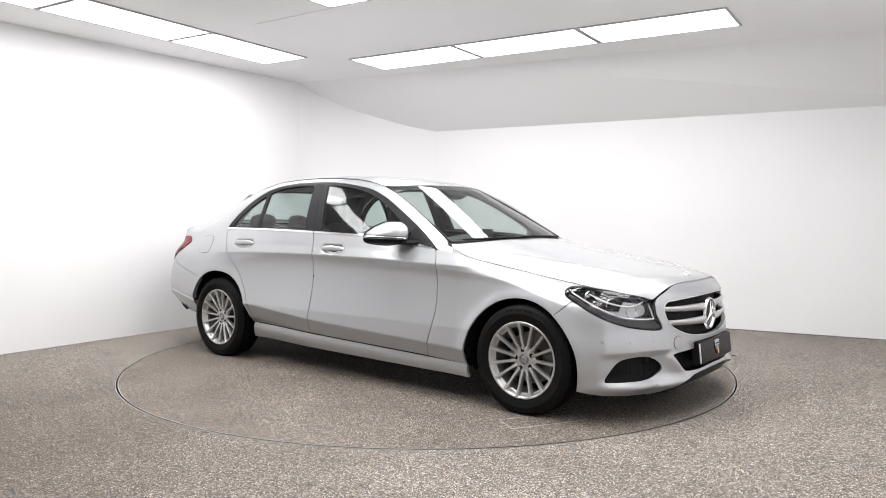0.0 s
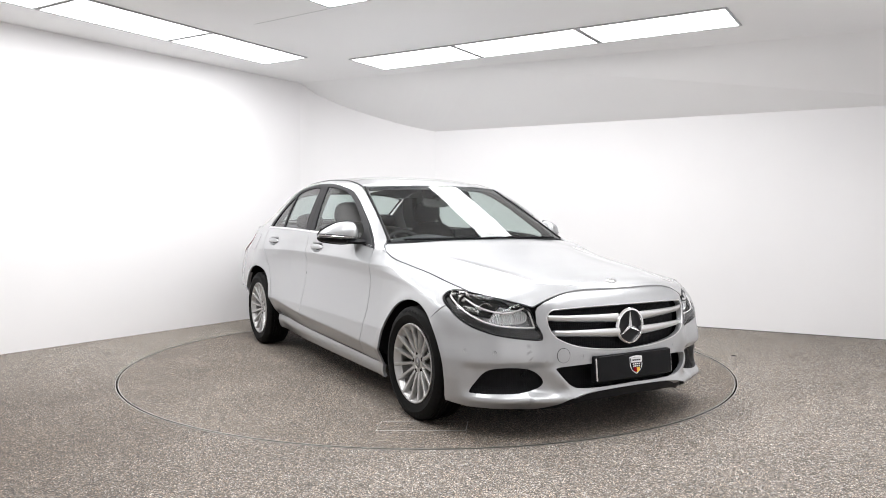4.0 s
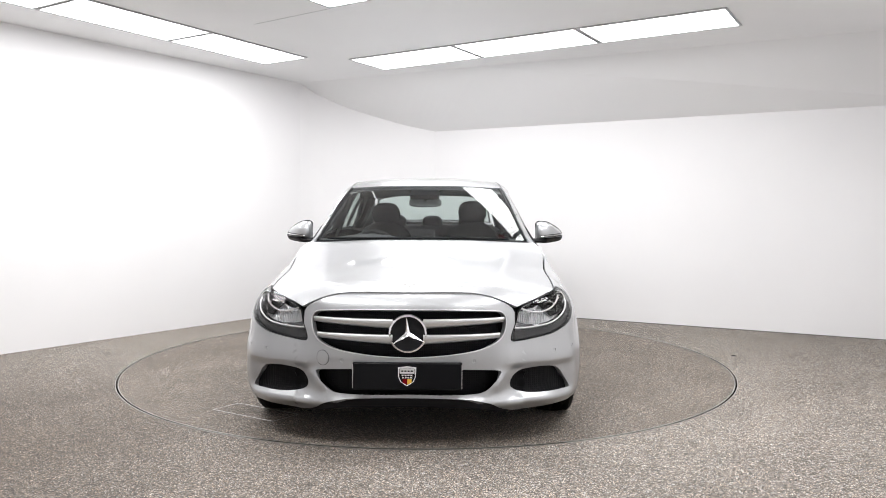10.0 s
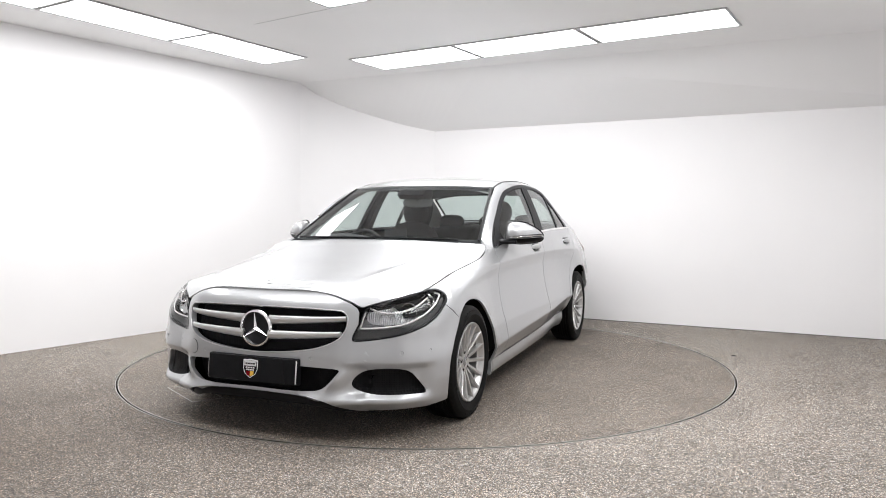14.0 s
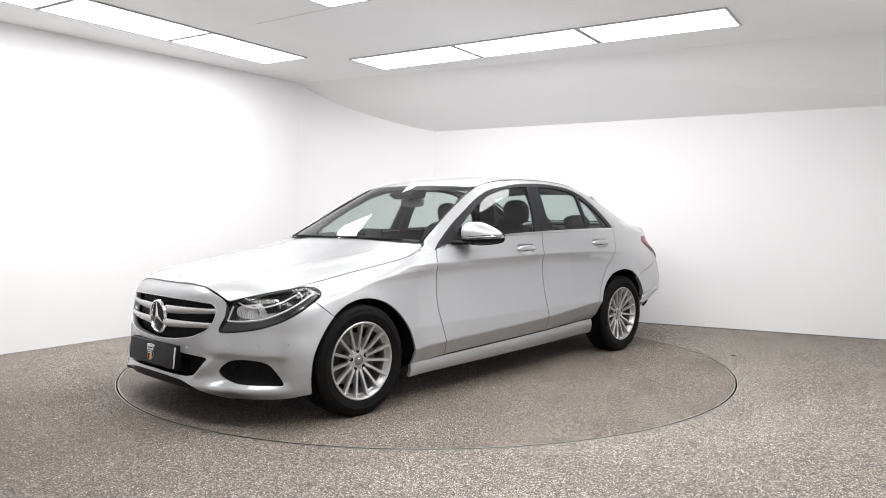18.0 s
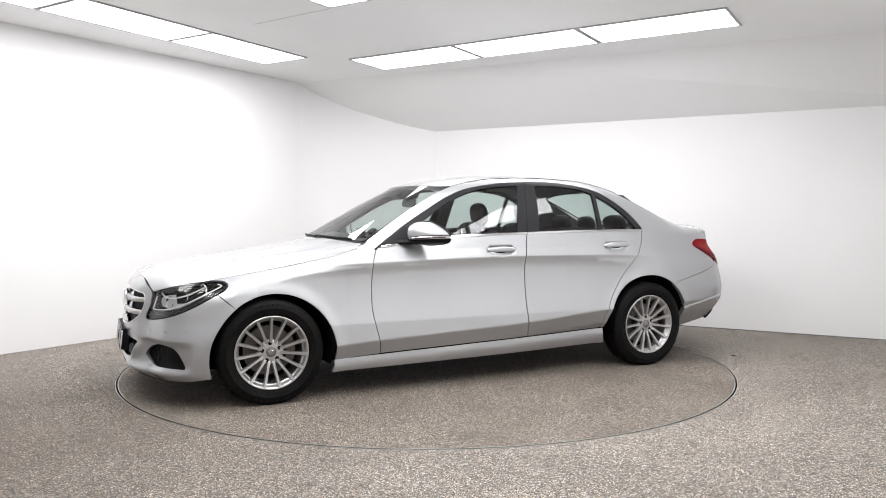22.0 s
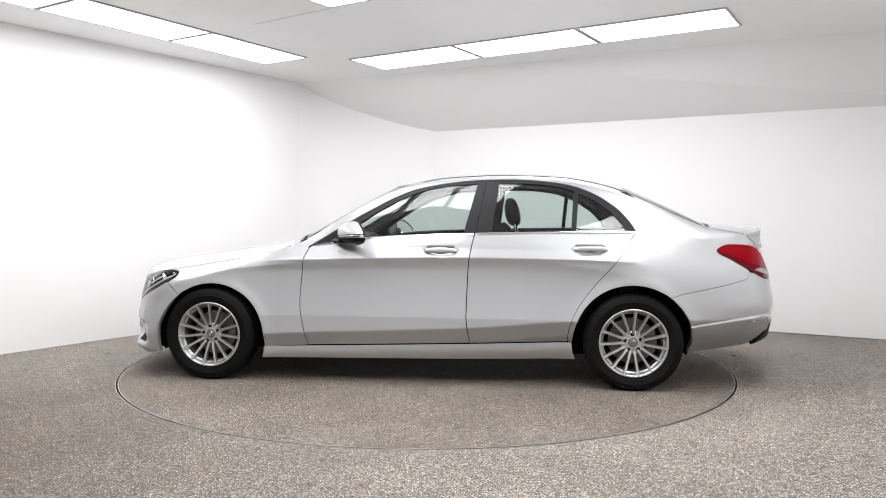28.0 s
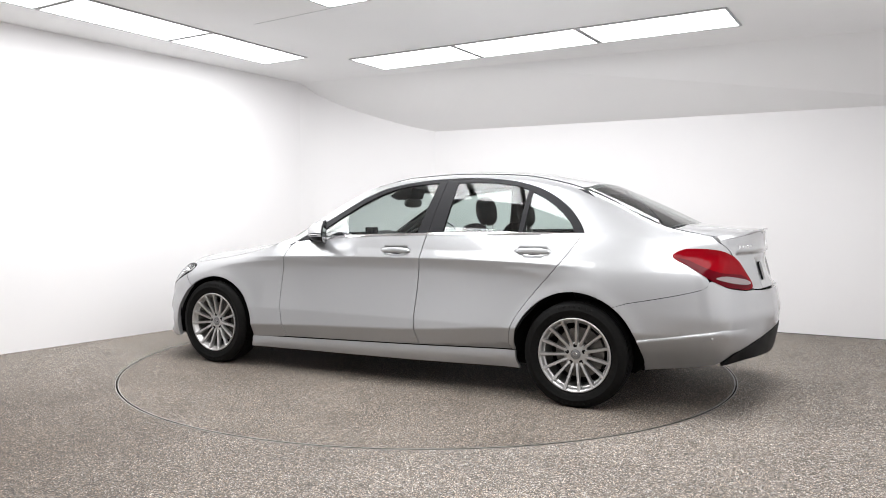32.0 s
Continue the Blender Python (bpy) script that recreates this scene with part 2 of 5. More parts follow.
def tube(line, r, sides=8, closed=False, flat=1.0):
    """A bmesh rod along 3D points; r a number or one per point; flat squeezes it across."""
    bm = bmesh.new()
    p = [Vector(q) for q in line]
    rings = []
    up = Vector((0, 0, 1))
    for i, q in enumerate(p):
        a, b = (p[i - 1] if i or closed else q), (p[(i + 1) % len(p)] if i < len(p) - 1 or closed else q)
        t = (b - a).normalized()
        s = t.cross(up)
        s = s.normalized() if s.length > 1e-4 else Vector((1, 0, 0))
        w = s.cross(t)
        rr = r[i] if hasattr(r, "__len__") else r
        rings.append([bm.verts.new(q + s * rr * math.cos(2 * math.pi * k / sides) + w * rr * flat * math.sin(2 * math.pi * k / sides))
                      for k in range(sides)])
    for i in range(len(rings) - (0 if closed else 1)):
        A, B = rings[i], rings[(i + 1) % len(rings)]
        for k in range(sides):
            bm.faces.new((A[k], A[(k + 1) % sides], B[(k + 1) % sides], B[k]))
    if not closed:
        bm.faces.new(rings[0][::-1])
        bm.faces.new(rings[-1])
    return bm


def loft(rings, closed=True, caps=True):
    """A bmesh skin over rings of equal length."""
    bm = bmesh.new()
    vs = [[bm.verts.new(q) for q in r] for r in rings]
    n = len(rings[0])
    for A, B in zip(vs[:-1], vs[1:]):
        for k in range(n if closed else n - 1):
            bm.faces.new((A[k], A[(k + 1) % n], B[(k + 1) % n], B[k]))
    if caps and closed:
        bm.faces.new(vs[0][::-1])
        bm.faces.new(vs[-1])
    return bm


def block(x0, x1, y0, y1, z0, z1, bevel=0.01, seg=2):
    bm = bmesh.new()
    bmesh.ops.create_cube(bm, size=1, matrix=Matrix.Translation(((x0 + x1) / 2, (y0 + y1) / 2, (z0 + z1) / 2))
                          @ Matrix.Diagonal((x1 - x0, y1 - y0, z1 - z0, 1)))
    if bevel:
        bmesh.ops.bevel(bm, geom=bm.edges[:], offset=bevel, segments=seg, profile=0.6, affect="EDGES")
    return bm


def spin(profile, n=48, axis="y"):
    """A bmesh turned from a profile of (radius, offset) about the y axis."""
    return loft([[(r * math.cos(2 * math.pi * k / n), o, r * math.sin(2 * math.pi * k / n)) for k in range(n)] for r, o in profile], True, False)


def moved(bm, m):
    bmesh.ops.transform(bm, matrix=m, verts=bm.verts)
    return bm


def empty(name, m, label, category, group=""):
    ob = new(name)
    ob.empty_display_size = 0.1
    ob.matrix_basis = m
    return tagged(ob, label, category, group)

# ---- the studio: five walls with one rounded corner, a flat ceiling that slopes down to the back wall ----
HIGH, LOW = 2.65, 2.112
NR, CR = (0.49146, 0.87090), 2.8513       # back wall
CORNER = spline([(-1.50, 2.953), (-1.33, 3.11), (-1.08, 3.20), (-0.78, 3.255), (-0.41, 3.277), (-0.14, 3.262), (0.068, 3.236)], 3)
FOLD = ((-1.536, 2.964), (2.649, 0.870))
LEFT_END, BACK_END = (-5.615, -2.806), (4.601, 0.678)
SOUTH_END = (0.017, -6.435)


def slope_height(x, y):
    """Height of the ceiling over (x, y)."""
    fx, fy = FOLD[1][0] - FOLD[0][0], FOLD[1][1] - FOLD[0][1]
    n = Vector((-fy, fx)).normalized()
    d = (x - FOLD[0][0]) * n.x + (y - FOLD[0][1]) * n.y
    # the back wall is not quite parallel to the fold
    w = (CR - NR[0] * x - NR[1] * y)
    return HIGH if d <= 0 else HIGH - (HIGH - LOW) * min(1.0, d / (d + max(w, 0.0) + 1e-6))


def wall(name, line, tops, label):
    """A wall 0.15 m thick along a plan line, with its own height at every point."""
    bm = bmesh.new()
    p = [Vector((*q, 0)) for q in line]
    cols = []
    for i, q in enumerate(p):
        t = (p[min(i + 1, len(p) - 1)] - p[max(i - 1, 0)]).normalized()
        o = Vector((-t.y, t.x, 0)) * 0.15
        h = Vector((0, 0, tops[i]))
        cols.append([bm.verts.new(v) for v in (q - Vector((0, 0, 0.06)), q + h, q + h + o, q + o - Vector((0, 0, 0.06)))])
    for A, B in zip(cols[:-1], cols[1:]):
        for k in range(4):
            bm.faces.new((A[k], A[(k + 1) % 4], B[(k + 1) % 4], B[k]))
    bm.faces.new(cols[0])
    bm.faces.new(cols[-1][::-1])
    ob = part(name, bm, WALL, None)
    return tagged(ob, label, "wall", kind="structure")


wall("wall_west", [LEFT_END, tuple(CORNER[0])], [HIGH + 0.02] * 2, "smooth white painted studio wall")
wall("wall_corner", [tuple(q) for q in CORNER], [slope_height(*q) + 0.02 for q in CORNER], "rounded white painted wall in the studio corner")
wall("wall_north", [tuple(CORNER[-1]), BACK_END], [LOW + 0.02] * 2, "smooth white painted wall under the sloping ceiling")
# east and south walls are unseen: assumed, and set close to bounce light
wall("wall_east", [BACK_END, SOUTH_END], [HIGH + 0.02] * 2, "plain white painted studio wall out of view, assumed to close the room")
wall("wall_south", [SOUTH_END, LEFT_END], [HIGH + 0.02] * 2, "plain white painted studio wall out of view, assumed to close the room")


def ceiling():
    fx = Vector(FOLD[1]) - Vector(FOLD[0])
    far = Vector(FOLD[0]) + fx * 1.62
    back = Vector(BACK_END) + (Vector(BACK_END) - Vector(CORNER[-1])).normalized() * 0.2
    verts, faces = [], []
    out = [(-6.2, -3.2), (2.45, -8.1), (7.0, -1.2), tuple(far), FOLD[0], (-1.62, 3.02)]
    verts += [(x, y, HIGH) for x, y in out]
    faces.append((5, 4, 3, 2, 1, 0))
    # sloping strip, in short pieces over the rounded corner
    rim = [(-1.62, 3.02)] + [tuple(q) for q in CORNER[1:]] + [tuple(back)]
    base = len(verts)
    n = len(rim)
    for i, q in enumerate(rim):
        f = Vector(FOLD[0]) + (far - Vector(FOLD[0])) * (0.0 if i == 0 else 0.30 * i / (n - 2) if i < n - 1 else 1.0)
        o = Vector(q) + Vector(NR) * (0.0 if i == 0 else 0.03)
        verts += [(f.x, f.y, HIGH), (o.x, o.y, slope_height(*q) if i else HIGH)]
    for i in range(n - 1):
        a = base + 2 * i
        faces.append((a, a + 1, a + 3, a + 2))
    ob = mesh_object("ceiling", verts, faces, CEIL, flat=True)
    sol = ob.modifiers.new("thickness", "SOLIDIFY")
    sol.thickness, sol.offset = 0.08, -1
    bm = bmesh.new()
    bm.from_mesh(ob.data)
    bmesh.ops.remove_doubles(bm, verts=bm.verts, dist=0.001)
    bmesh.ops.recalc_face_normals(bm, faces=bm.faces)
    down = sum(f.normal.z * f.calc_area() for f in bm.faces)
    if down > 0:
        bmesh.ops.reverse_faces(bm, faces=bm.faces)
    bm.to_mesh(ob.data)
    bm.free()
    return tagged(ob, "matt white ceiling that slopes down to the back wall", "ceiling", kind="structure")


ceiling()

# ceiling grid: u along the back strip, v across it
GU, GV = Vector((0.8406, -0.5417)), Vector((0.5417, 0.8406))


def light_panel(a0, a1, b0, b1):
    """A recessed LED panel: thin frame and glowing diffuser, flush under the ceiling."""
    ac, bc = (a0 + a1) / 2, (b0 + b1) / 2
    c = GU * ac + GV * bc
    m = Matrix.Translation((c.x, c.y, HIGH)) @ Matrix.Rotation(math.atan2(GU.y, GU.x), 4, "Z")
    ob = empty("ceiling_light", m, "rectangular white LED panel set flush in the ceiling", "ceiling light", "ceiling light panels")
    w, d, t = (a1 - a0) / 2, (b1 - b0) / 2, 0.018
    bm = bmesh.new()
    for x0, x1, y0, y1 in ((-w, w, -d, -d + t), (-w, w, d - t, d), (-w, -w + t, -d + t, d - t), (w - t, w, -d + t, d - t)):
        bmesh.ops.create_cube(bm, size=1, matrix=Matrix.Translation(((x0 + x1) / 2, (y0 + y1) / 2, -0.006)) @ Matrix.Diagonal((x1 - x0, y1 - y0, 0.012, 1)))
    part("frame", bm, PANEL_EDGE, ob, "thin pale grey frame", flat=True)
    w, d = w - t, d - t
    mesh_object("diffuser", [(-w, -d, -0.008), (w, -d, -0.008), (w, d, -0.008), (-w, d, -0.008)], [(3, 2, 1, 0)], PANEL, ob,
                "glowing white diffuser", flat=True)
    return ob


for k in range(3):
    light_panel(-1.533 + 1.175 * k, -0.372 + 1.175 * k, 0.925, 1.515)
for k in range(3):
    light_panel(-2.40, -1.83, 0.66 - 1.16 - 1.172 * k, 0.66 - 1.172 * k)
    light_panel(2.27, 2.84, 0.66 - 1.16 - 1.172 * k, 0.66 - 1.172 * k)
for k in range(3):
    light_panel(-0.503 + 0.59 * k, 0.045 + 0.59 * k, -1.735, -0.575)
for k in range(2):
    light_panel(-0.87 + 1.175 * k, 0.291 + 1.175 * k, -3.26, -2.67)

# fine seam in the ceiling board
seam = tube([(-1.403, 0.31, HIGH - 0.001), (-0.732, -0.166, HIGH - 0.001)], 0.0016, 6)
tagged(part("trim", seam, PANEL_EDGE, None), "hairline seam in the ceiling board", "trim", kind="structure")

# fine dark strip added for the shadow gap where the back wall meets the floor
joint = bmesh.new()
p0, p1 = Vector((*CORNER[-1], 0)), Vector((*BACK_END, 0))
side_step = Vector((-NR[0], -NR[1], 0)) * 0.005
foot = [joint.verts.new(v) for v in (p0, p1, p1 + side_step, p0 + side_step)]
head = [joint.verts.new(v.co + Vector((0, 0, 0.006))) for v in foot]
for k in range(4):
    joint.faces.new((foot[k], foot[(k + 1) % 4], head[(k + 1) % 4], head[k]))
joint.faces.new(head)
tagged(part("shadow_gap_strip", joint, SHADOW_GAP, None, flat=True), "fine dark strip for the shadow gap at the foot of the wall", "joint", kind="structure")

# ---- floor with the round pit of the turntable ----
R_DISC, R_HOLE = 2.230, 2.242
TABLE_Y = 0.024


def ring(bm, r0, z0, r1, z1, n=180):
    A = [bm.verts.new((r0 * math.cos(2 * math.pi * k / n), r0 * math.sin(2 * math.pi * k / n), z0)) for k in range(n)]
    B = [bm.verts.new((r1 * math.cos(2 * math.pi * k / n), r1 * math.sin(2 * math.pi * k / n), z1)) for k in range(n)]
    for k in range(n):
        bm.faces.new((A[k], A[(k + 1) % n], B[(k + 1) % n], B[k]))


def floor():
    n = 180
    hole = [(R_HOLE * math.cos(2 * math.pi * k / n), R_HOLE * math.sin(2 * math.pi * k / n)) for k in range(n)]
    out = [(-7.5, -9.0), (8.0, -9.0), (8.0, 4.5), (-7.5, 4.5)]
    pts = out + hole
    ed = [(i, (i + 1) % 4) for i in range(4)] + [(4 + i, 4 + (i + 1) % n) for i in range(n)]
    v, _, f, _, _, _ = delaunay_2d_cdt([Vector(q) for q in pts], ed, [], 0, 1e-7)
    f = [t for t in f if max(v[i].length for i in t) > R_HOLE * 1.01]
    verts = [(q.x, q.y, 0.0) for q in v]
    faces = [tuple(t) for t in f]
    ob = mesh_object("floor", verts, faces, FLOOR, flat=True)
    bm = bmesh.new()
    bm.from_mesh(ob.data)
    bm.normal_update()
    for fc in bm.faces:
        if fc.normal.z < 0:
            fc.normal_flip()
    ring(bm, R_HOLE, 0, R_HOLE, -0.05)
    bmesh.ops.translate(bm, vec=(0, TABLE_Y, 0), verts=bm.verts)
    bm.to_mesh(ob.data)
    bm.free()
    tagged(ob, "grey-brown resin-bound stone chip floor", "floor", kind="structure")
    bm = bmesh.new()
    ring(bm, R_HOLE, -0.004, R_HOLE, 0.0015)
    ring(bm, R_HOLE, 0.0015, R_HOLE + 0.004, 0.0015)
    ring(bm, R_HOLE + 0.004, 0.0015, R_HOLE + 0.004, -0.002)
    bmesh.ops.translate(bm, vec=(0, TABLE_Y, 0), verts=bm.verts)
    tagged(part("floor_edging", bm, STEEL, None, flat=True), "thin worn steel edging round the turntable pit", "edging", kind="structure")
    # pit floor in near-black: the pit's shade is put into its colour
    bm = bmesh.new()
    bmesh.ops.create_circle(bm, cap_ends=True, segments=120, radius=R_HOLE + 0.02, matrix=Matrix.Translation((0, TABLE_Y, -0.055)))
    tagged(part("pit_floor", bm, GAP, None, flat=True), "floor of the turntable pit, blackened for the shade in it", "floor", kind="structure")


floor()


def turntable():
    ob = empty("turntable", Matrix(), "large round motor turntable topped with grey-brown stone chips", "turntable")
    bm = bmesh.new()
    bmesh.ops.create_circle(bm, cap_ends=True, segments=180, radius=R_DISC - 0.006)
    r = bmesh.ops.extrude_face_region(bm, geom=bm.faces[:])
    bmesh.ops.translate(bm, vec=(0, 0, -0.045), verts=[e for e in r["geom"] if isinstance(e, bmesh.types.BMVert)])
    part("deck", bm, DECK, ob, flat=True)
    bm = bmesh.new()
    ring(bm, R_DISC - 0.005, 0.0015, R_DISC, 0.0015)
    ring(bm, R_DISC, 0.0015, R_DISC, -0.004)
    ring(bm, R_DISC - 0.005, -0.01, R_DISC - 0.005, 0.0015)
    part("rim", bm, STEEL, ob, "thin worn steel rim", flat=True)
    # skirt in near-black, so the gap's shade is part of its colour
    bm = bmesh.new()
    ring(bm, R_DISC - 0.001, -0.003, R_DISC - 0.001, -0.045)
    part("skirt", bm, GAP, ob, "skirt of the deck, blackened for the shade in the gap", flat=True)
    return ob


TABLE = turntable()

# ---- the car: x to its nose, y to its left, z up, origin midway between the axles ----
CAR = empty("car", pose(0, 0, 0), "silver metallic four-door saloon parked on the turntable", "car")

# plan: half width behind the nose and ahead of the tail
nose_width = smooth((0, 0), (0.004, 0.14), (0.02, 0.29), (0.05, 0.415), (0.09, 0.485), (0.13, 0.545), (0.165, 0.635), (0.20, 0.715), (0.25, 0.778),
                    (0.31, 0.832), (0.40, 0.872), (0.54, 0.899), (0.80, 0.903), (3, 0.900))
tail_width = smooth((0, 0), (0.004, 0.12), (0.03, 0.32), (0.08, 0.50), (0.13, 0.59), (0.20, 0.67), (0.35, 0.765), (0.55, 0.835), (0.80, 0.878),
                    (1.15, 0.898), (3, 0.898))
nose_x = smooth((0.10, 2.10), (0.17, 2.165), (0.22, 2.195), (0.30, 2.20), (0.42, 2.20), (0.52, 2.195), (0.62, 2.18), (0.68, 2.16), (0.72, 2.13),
                (0.76, 2.07), (0.80, 1.9))
tail_x = smooth((0.15, -2.34), (0.25, -2.40), (0.36, -2.437), (0.50, -2.455), (0.62, -2.450), (0.75, -2.425), (0.88, -2.39), (1.00, -2.365), (1.1, -2.36))
# the bumper's corners are squarer than the boot above it
corner_out = smooth((0, 0), (0.03, 0.0), (0.08, 0.012), (0.13, 0.050), (0.20, 0.095), (0.28, 0.078), (0.35, 0.050), (0.55, 0.018), (0.8, 0.004), (1.15, 0), (3, 0))
corner_at = smooth((0.2, 0.3), (0.3, 0.6), (0.45, 1), (0.6, 1), (0.7, 0.89), (0.8, 0.70), (0.92, 0.0), (1.2, 0))


def rear_width(t, z):
    return tail_width(t) + corner_at(z) * corner_out(t)


# the line where the side meets bonnet, windscreen, roof, rear window and boot
top_z = smooth((2.14, 0.625), (2.08, 0.653), (2.04, 0.668), (1.96, 0.697), (1.90, 0.713), (1.783, 0.737), (1.60, 0.767), (1.40, 0.799), (1.20, 0.832), (1.0, 0.871), (0.90, 0.905), (0.82, 0.942), (0.76, 0.972),
               (0.55, 1.105), (0.35, 1.222), (0.20, 1.296), (0.10, 1.333), (0.0, 1.356), (-0.20, 1.386), (-0.55, 1.402), (-0.95, 1.388), (-1.22, 1.342), (-1.38, 1.294),
               (-1.55, 1.222), (-1.75, 1.125), (-1.92, 1.058), (-2.10, 1.022), (-2.30, 0.985), (-2.42, 0.94))
top_y = smooth((2.14, 0.46), (2.08, 0.515), (2.04, 0.550), (1.96, 0.637), (1.90, 0.688), (1.783, 0.755), (1.60, 0.758), (1.40, 0.752), (1.20, 0.768), (1.0, 0.788), (0.90, 0.785), (0.82, 0.755), (0.76, 0.705),
               (0.55, 0.665), (0.35, 0.628), (0.20, 0.596), (0.10, 0.575), (0.0, 0.564), (-0.20, 0.557), (-0.55, 0.552), (-0.95, 0.546), (-1.22, 0.542), (-1.38, 0.540),
               (-1.55, 0.550), (-1.75, 0.575), (-1.92, 0.600), (-2.10, 0.625), (-2.30, 0.595), (-2.42, 0.50))
# belt line under the side windows; ahead of and behind them it runs into the top line
belt_z = smooth((2.14, 0.62), (2.08, 0.648), (2.04, 0.663), (1.96, 0.692), (1.90, 0.708), (1.783, 0.732), (1.60, 0.762), (1.40, 0.794), (1.20, 0.827), (1.0, 0.866), (0.90, 0.890), (0.80, 0.908), (0.693, 0.923), (0.55, 0.940), (0.3, 0.975),
                (-0.35, 1.003), (-1.0, 1.016), (-1.45, 1.018), (-1.75, 1.000), (-2.0, 0.975), (-2.25, 0.945), (-2.42, 0.91))
belt_y = smooth((2.14, 0.463), (2.08, 0.518), (2.04, 0.553), (1.96, 0.640), (1.90, 0.691), (1.783, 0.76), (1.60, 0.764), (1.40, 0.760), (1.20, 0.776), (1.0, 0.797), (0.90, 0.800), (0.80, 0.794), (0.693, 0.785), (0.55, 0.780), (0.3, 0.7855), (0.0, 0.790),
                (-0.35, 0.792), (-1.0, 0.780), (-1.45, 0.764), (-1.75, 0.750), (-2.0, 0.712), (-2.25, 0.635), (-2.42, 0.52))
low_crease = smooth((2.2, 0.30), (1.0, 0.325), (0.75, 0.338), (-0.35, 0.388), (-1.05, 0.445), (-1.5, 0.46), (-2.4, 0.47))
high_crease = smooth((2.0, 0.70), (1.6, 0.775), (1.2, 0.802), (0.78, 0.822), (-0.35, 0.843), (-1.0, 0.838), (-1.5, 0.817))
crease_size = smooth((1.9, 0), (1.55, 0.35), (1.1, 1), (-0.6, 1), (-1.05, 0.5), (-1.4, 0), (-2.4, 0))
ROLL = smooth((2.2, 0.45), (1.75, 0.59), (1.6, 0.655), (1.4, 0.722), (1.2, 0.766), (0.78, 0.800), (0, 0.81), (-0.9, 0.81), (-1.3, 0.75), (-1.7, 0.67), (-2.4, 0.60))
BEND = smooth((2.2, 2.2), (1.5, 1.75), (1.2, 1.35), (0.78, 1.25), (-0.9, 1.2), (-1.4, 1.7), (-2.4, 2.2))
ARCH_F, ARCH_R = (1.400, 0.286, 0.372), (-1.415, 0.300, 0.382)


def lean_in(g, x):
    """How far the glasshouse has leaned in at a share g of its height: bowed glass, then the round roof rail; straighter at the front pillar."""
    d = np.maximum(g - 0.86, 0)
    f = np.clip((x + 0.25) / 0.75, 0, 1)
    f = f * f * (3 - 2 * f)
    return f * (0.82 * g + 0.18 * g * g) + (1 - f) * (0.57 * np.minimum(g, 0.86) + 0.21 * np.minimum(g, 0.86) ** 2 + 0.931 * d + 11.46 * np.minimum(d, 0.14) ** 2)


def side_y(x, z):
    """Half width of the body at a place on its side."""
    x, z = np.asarray(x, float), np.asarray(z, float)
    w = np.minimum(nose_width(np.maximum(nose_x(z) - x, 0)), rear_width(np.maximum(x - tail_x(z), 0), z))
    zb, yb, zt, yt = belt_z(x), belt_y(x), top_z(x), top_y(x)
    zr = ROLL(x)
    wb = np.minimum(nose_width(np.maximum(nose_x(zb) - x, 0)), rear_width(np.maximum(x - tail_x(zb), 0), zb))
    yb = np.minimum(yb, wb)
    yt = np.minimum(yt, wb - 0.004)
    s = np.clip((z - zr) / np.maximum(zb - zr, 0.02), 0, np.where(x > 0.86, 1.15, 1.0))
    # the flanks lean in between the lower line and the shoulder
    lean = 0.055 * np.clip((x + 1.5) / 0.8, 0, 1) * np.clip((1.9 - x) / 0.4, 0, 1)
    lean = np.minimum(lean, np.maximum(wb - yb, 0))
    y = w - lean * np.clip((z - 0.45) / 0.36, 0, 1) - (np.maximum(wb - yb, 0) - lean) * s ** BEND(x)
    # crisp shoulder line and lower line, hollow doors between them
    zc, ck = high_crease(x), crease_size(x)
    y = y + ck * 0.007 * np.maximum(0, 1 - np.abs(z - zc) / np.where(z > zc, 0.06, 0.07)) ** 1.1
    zl = low_crease(x)
    mid = np.clip((x + 1.55) / 0.3, 0, 1) * np.clip((1.25 - x) / 0.3, 0, 1)
    dip = np.clip((zc - z) / np.maximum(zc - zl, 0.1), 0, 1)
    y = y - mid * 0.025 * np.sin(math.pi * dip ** 0.72)
    under = np.maximum(zl - z, 0)
    y = y - np.where(x > 1.75, 0.10, 0.46) * under - 0.5 * np.maximum(under - 0.10, 0) * np.where(np.abs(x) < 1.2, 1, 0.2)
    # lips of the wheel arches
    for cx, cz, r in (ARCH_F, ARCH_R):
        d = np.hypot(x - cx, z - cz) - r
        y = y + 0.012 * np.exp(-(np.maximum(d, 0) / 0.05) ** 2) * (z > 0.1)
    # glasshouse
    g = np.clip((z - zb) / np.maximum(zt - zb, 0.02), 0, 1.15)
    up = yb - (yb - yt) * lean_in(g, x)
    return np.where((z > zb) & (x < 0.86), up, y)


HANDLES = ((-0.166, 0.889), (-1.143, 0.907))


def side(x, z):
    return x, side_y(x, z), z


def door_side(x, z):
    """The side with the hollows behind the door handles."""
    y = side_y(x, z)
    for hx, hz in HANDLES:
        r = ((x - hx) / 0.118) ** 2 + ((z - hz) / 0.036) ** 2
        y = y - 0.026 * np.clip(1 - r, 0, 1) ** 0.9
    return x, y, z


# the ends: q runs round the plan from the middle line outwards, in metres
BACK = np.linspace(0, 1, 600) ** 2.5 * 1.3
GIRTH_N = np.concatenate([[0], np.cumsum(np.hypot(np.diff(BACK), np.diff(nose_width(BACK))))])
GIRTH_T = np.concatenate([[0], np.cumsum(np.hypot(np.diff(BACK), np.diff(tail_width(BACK))))])


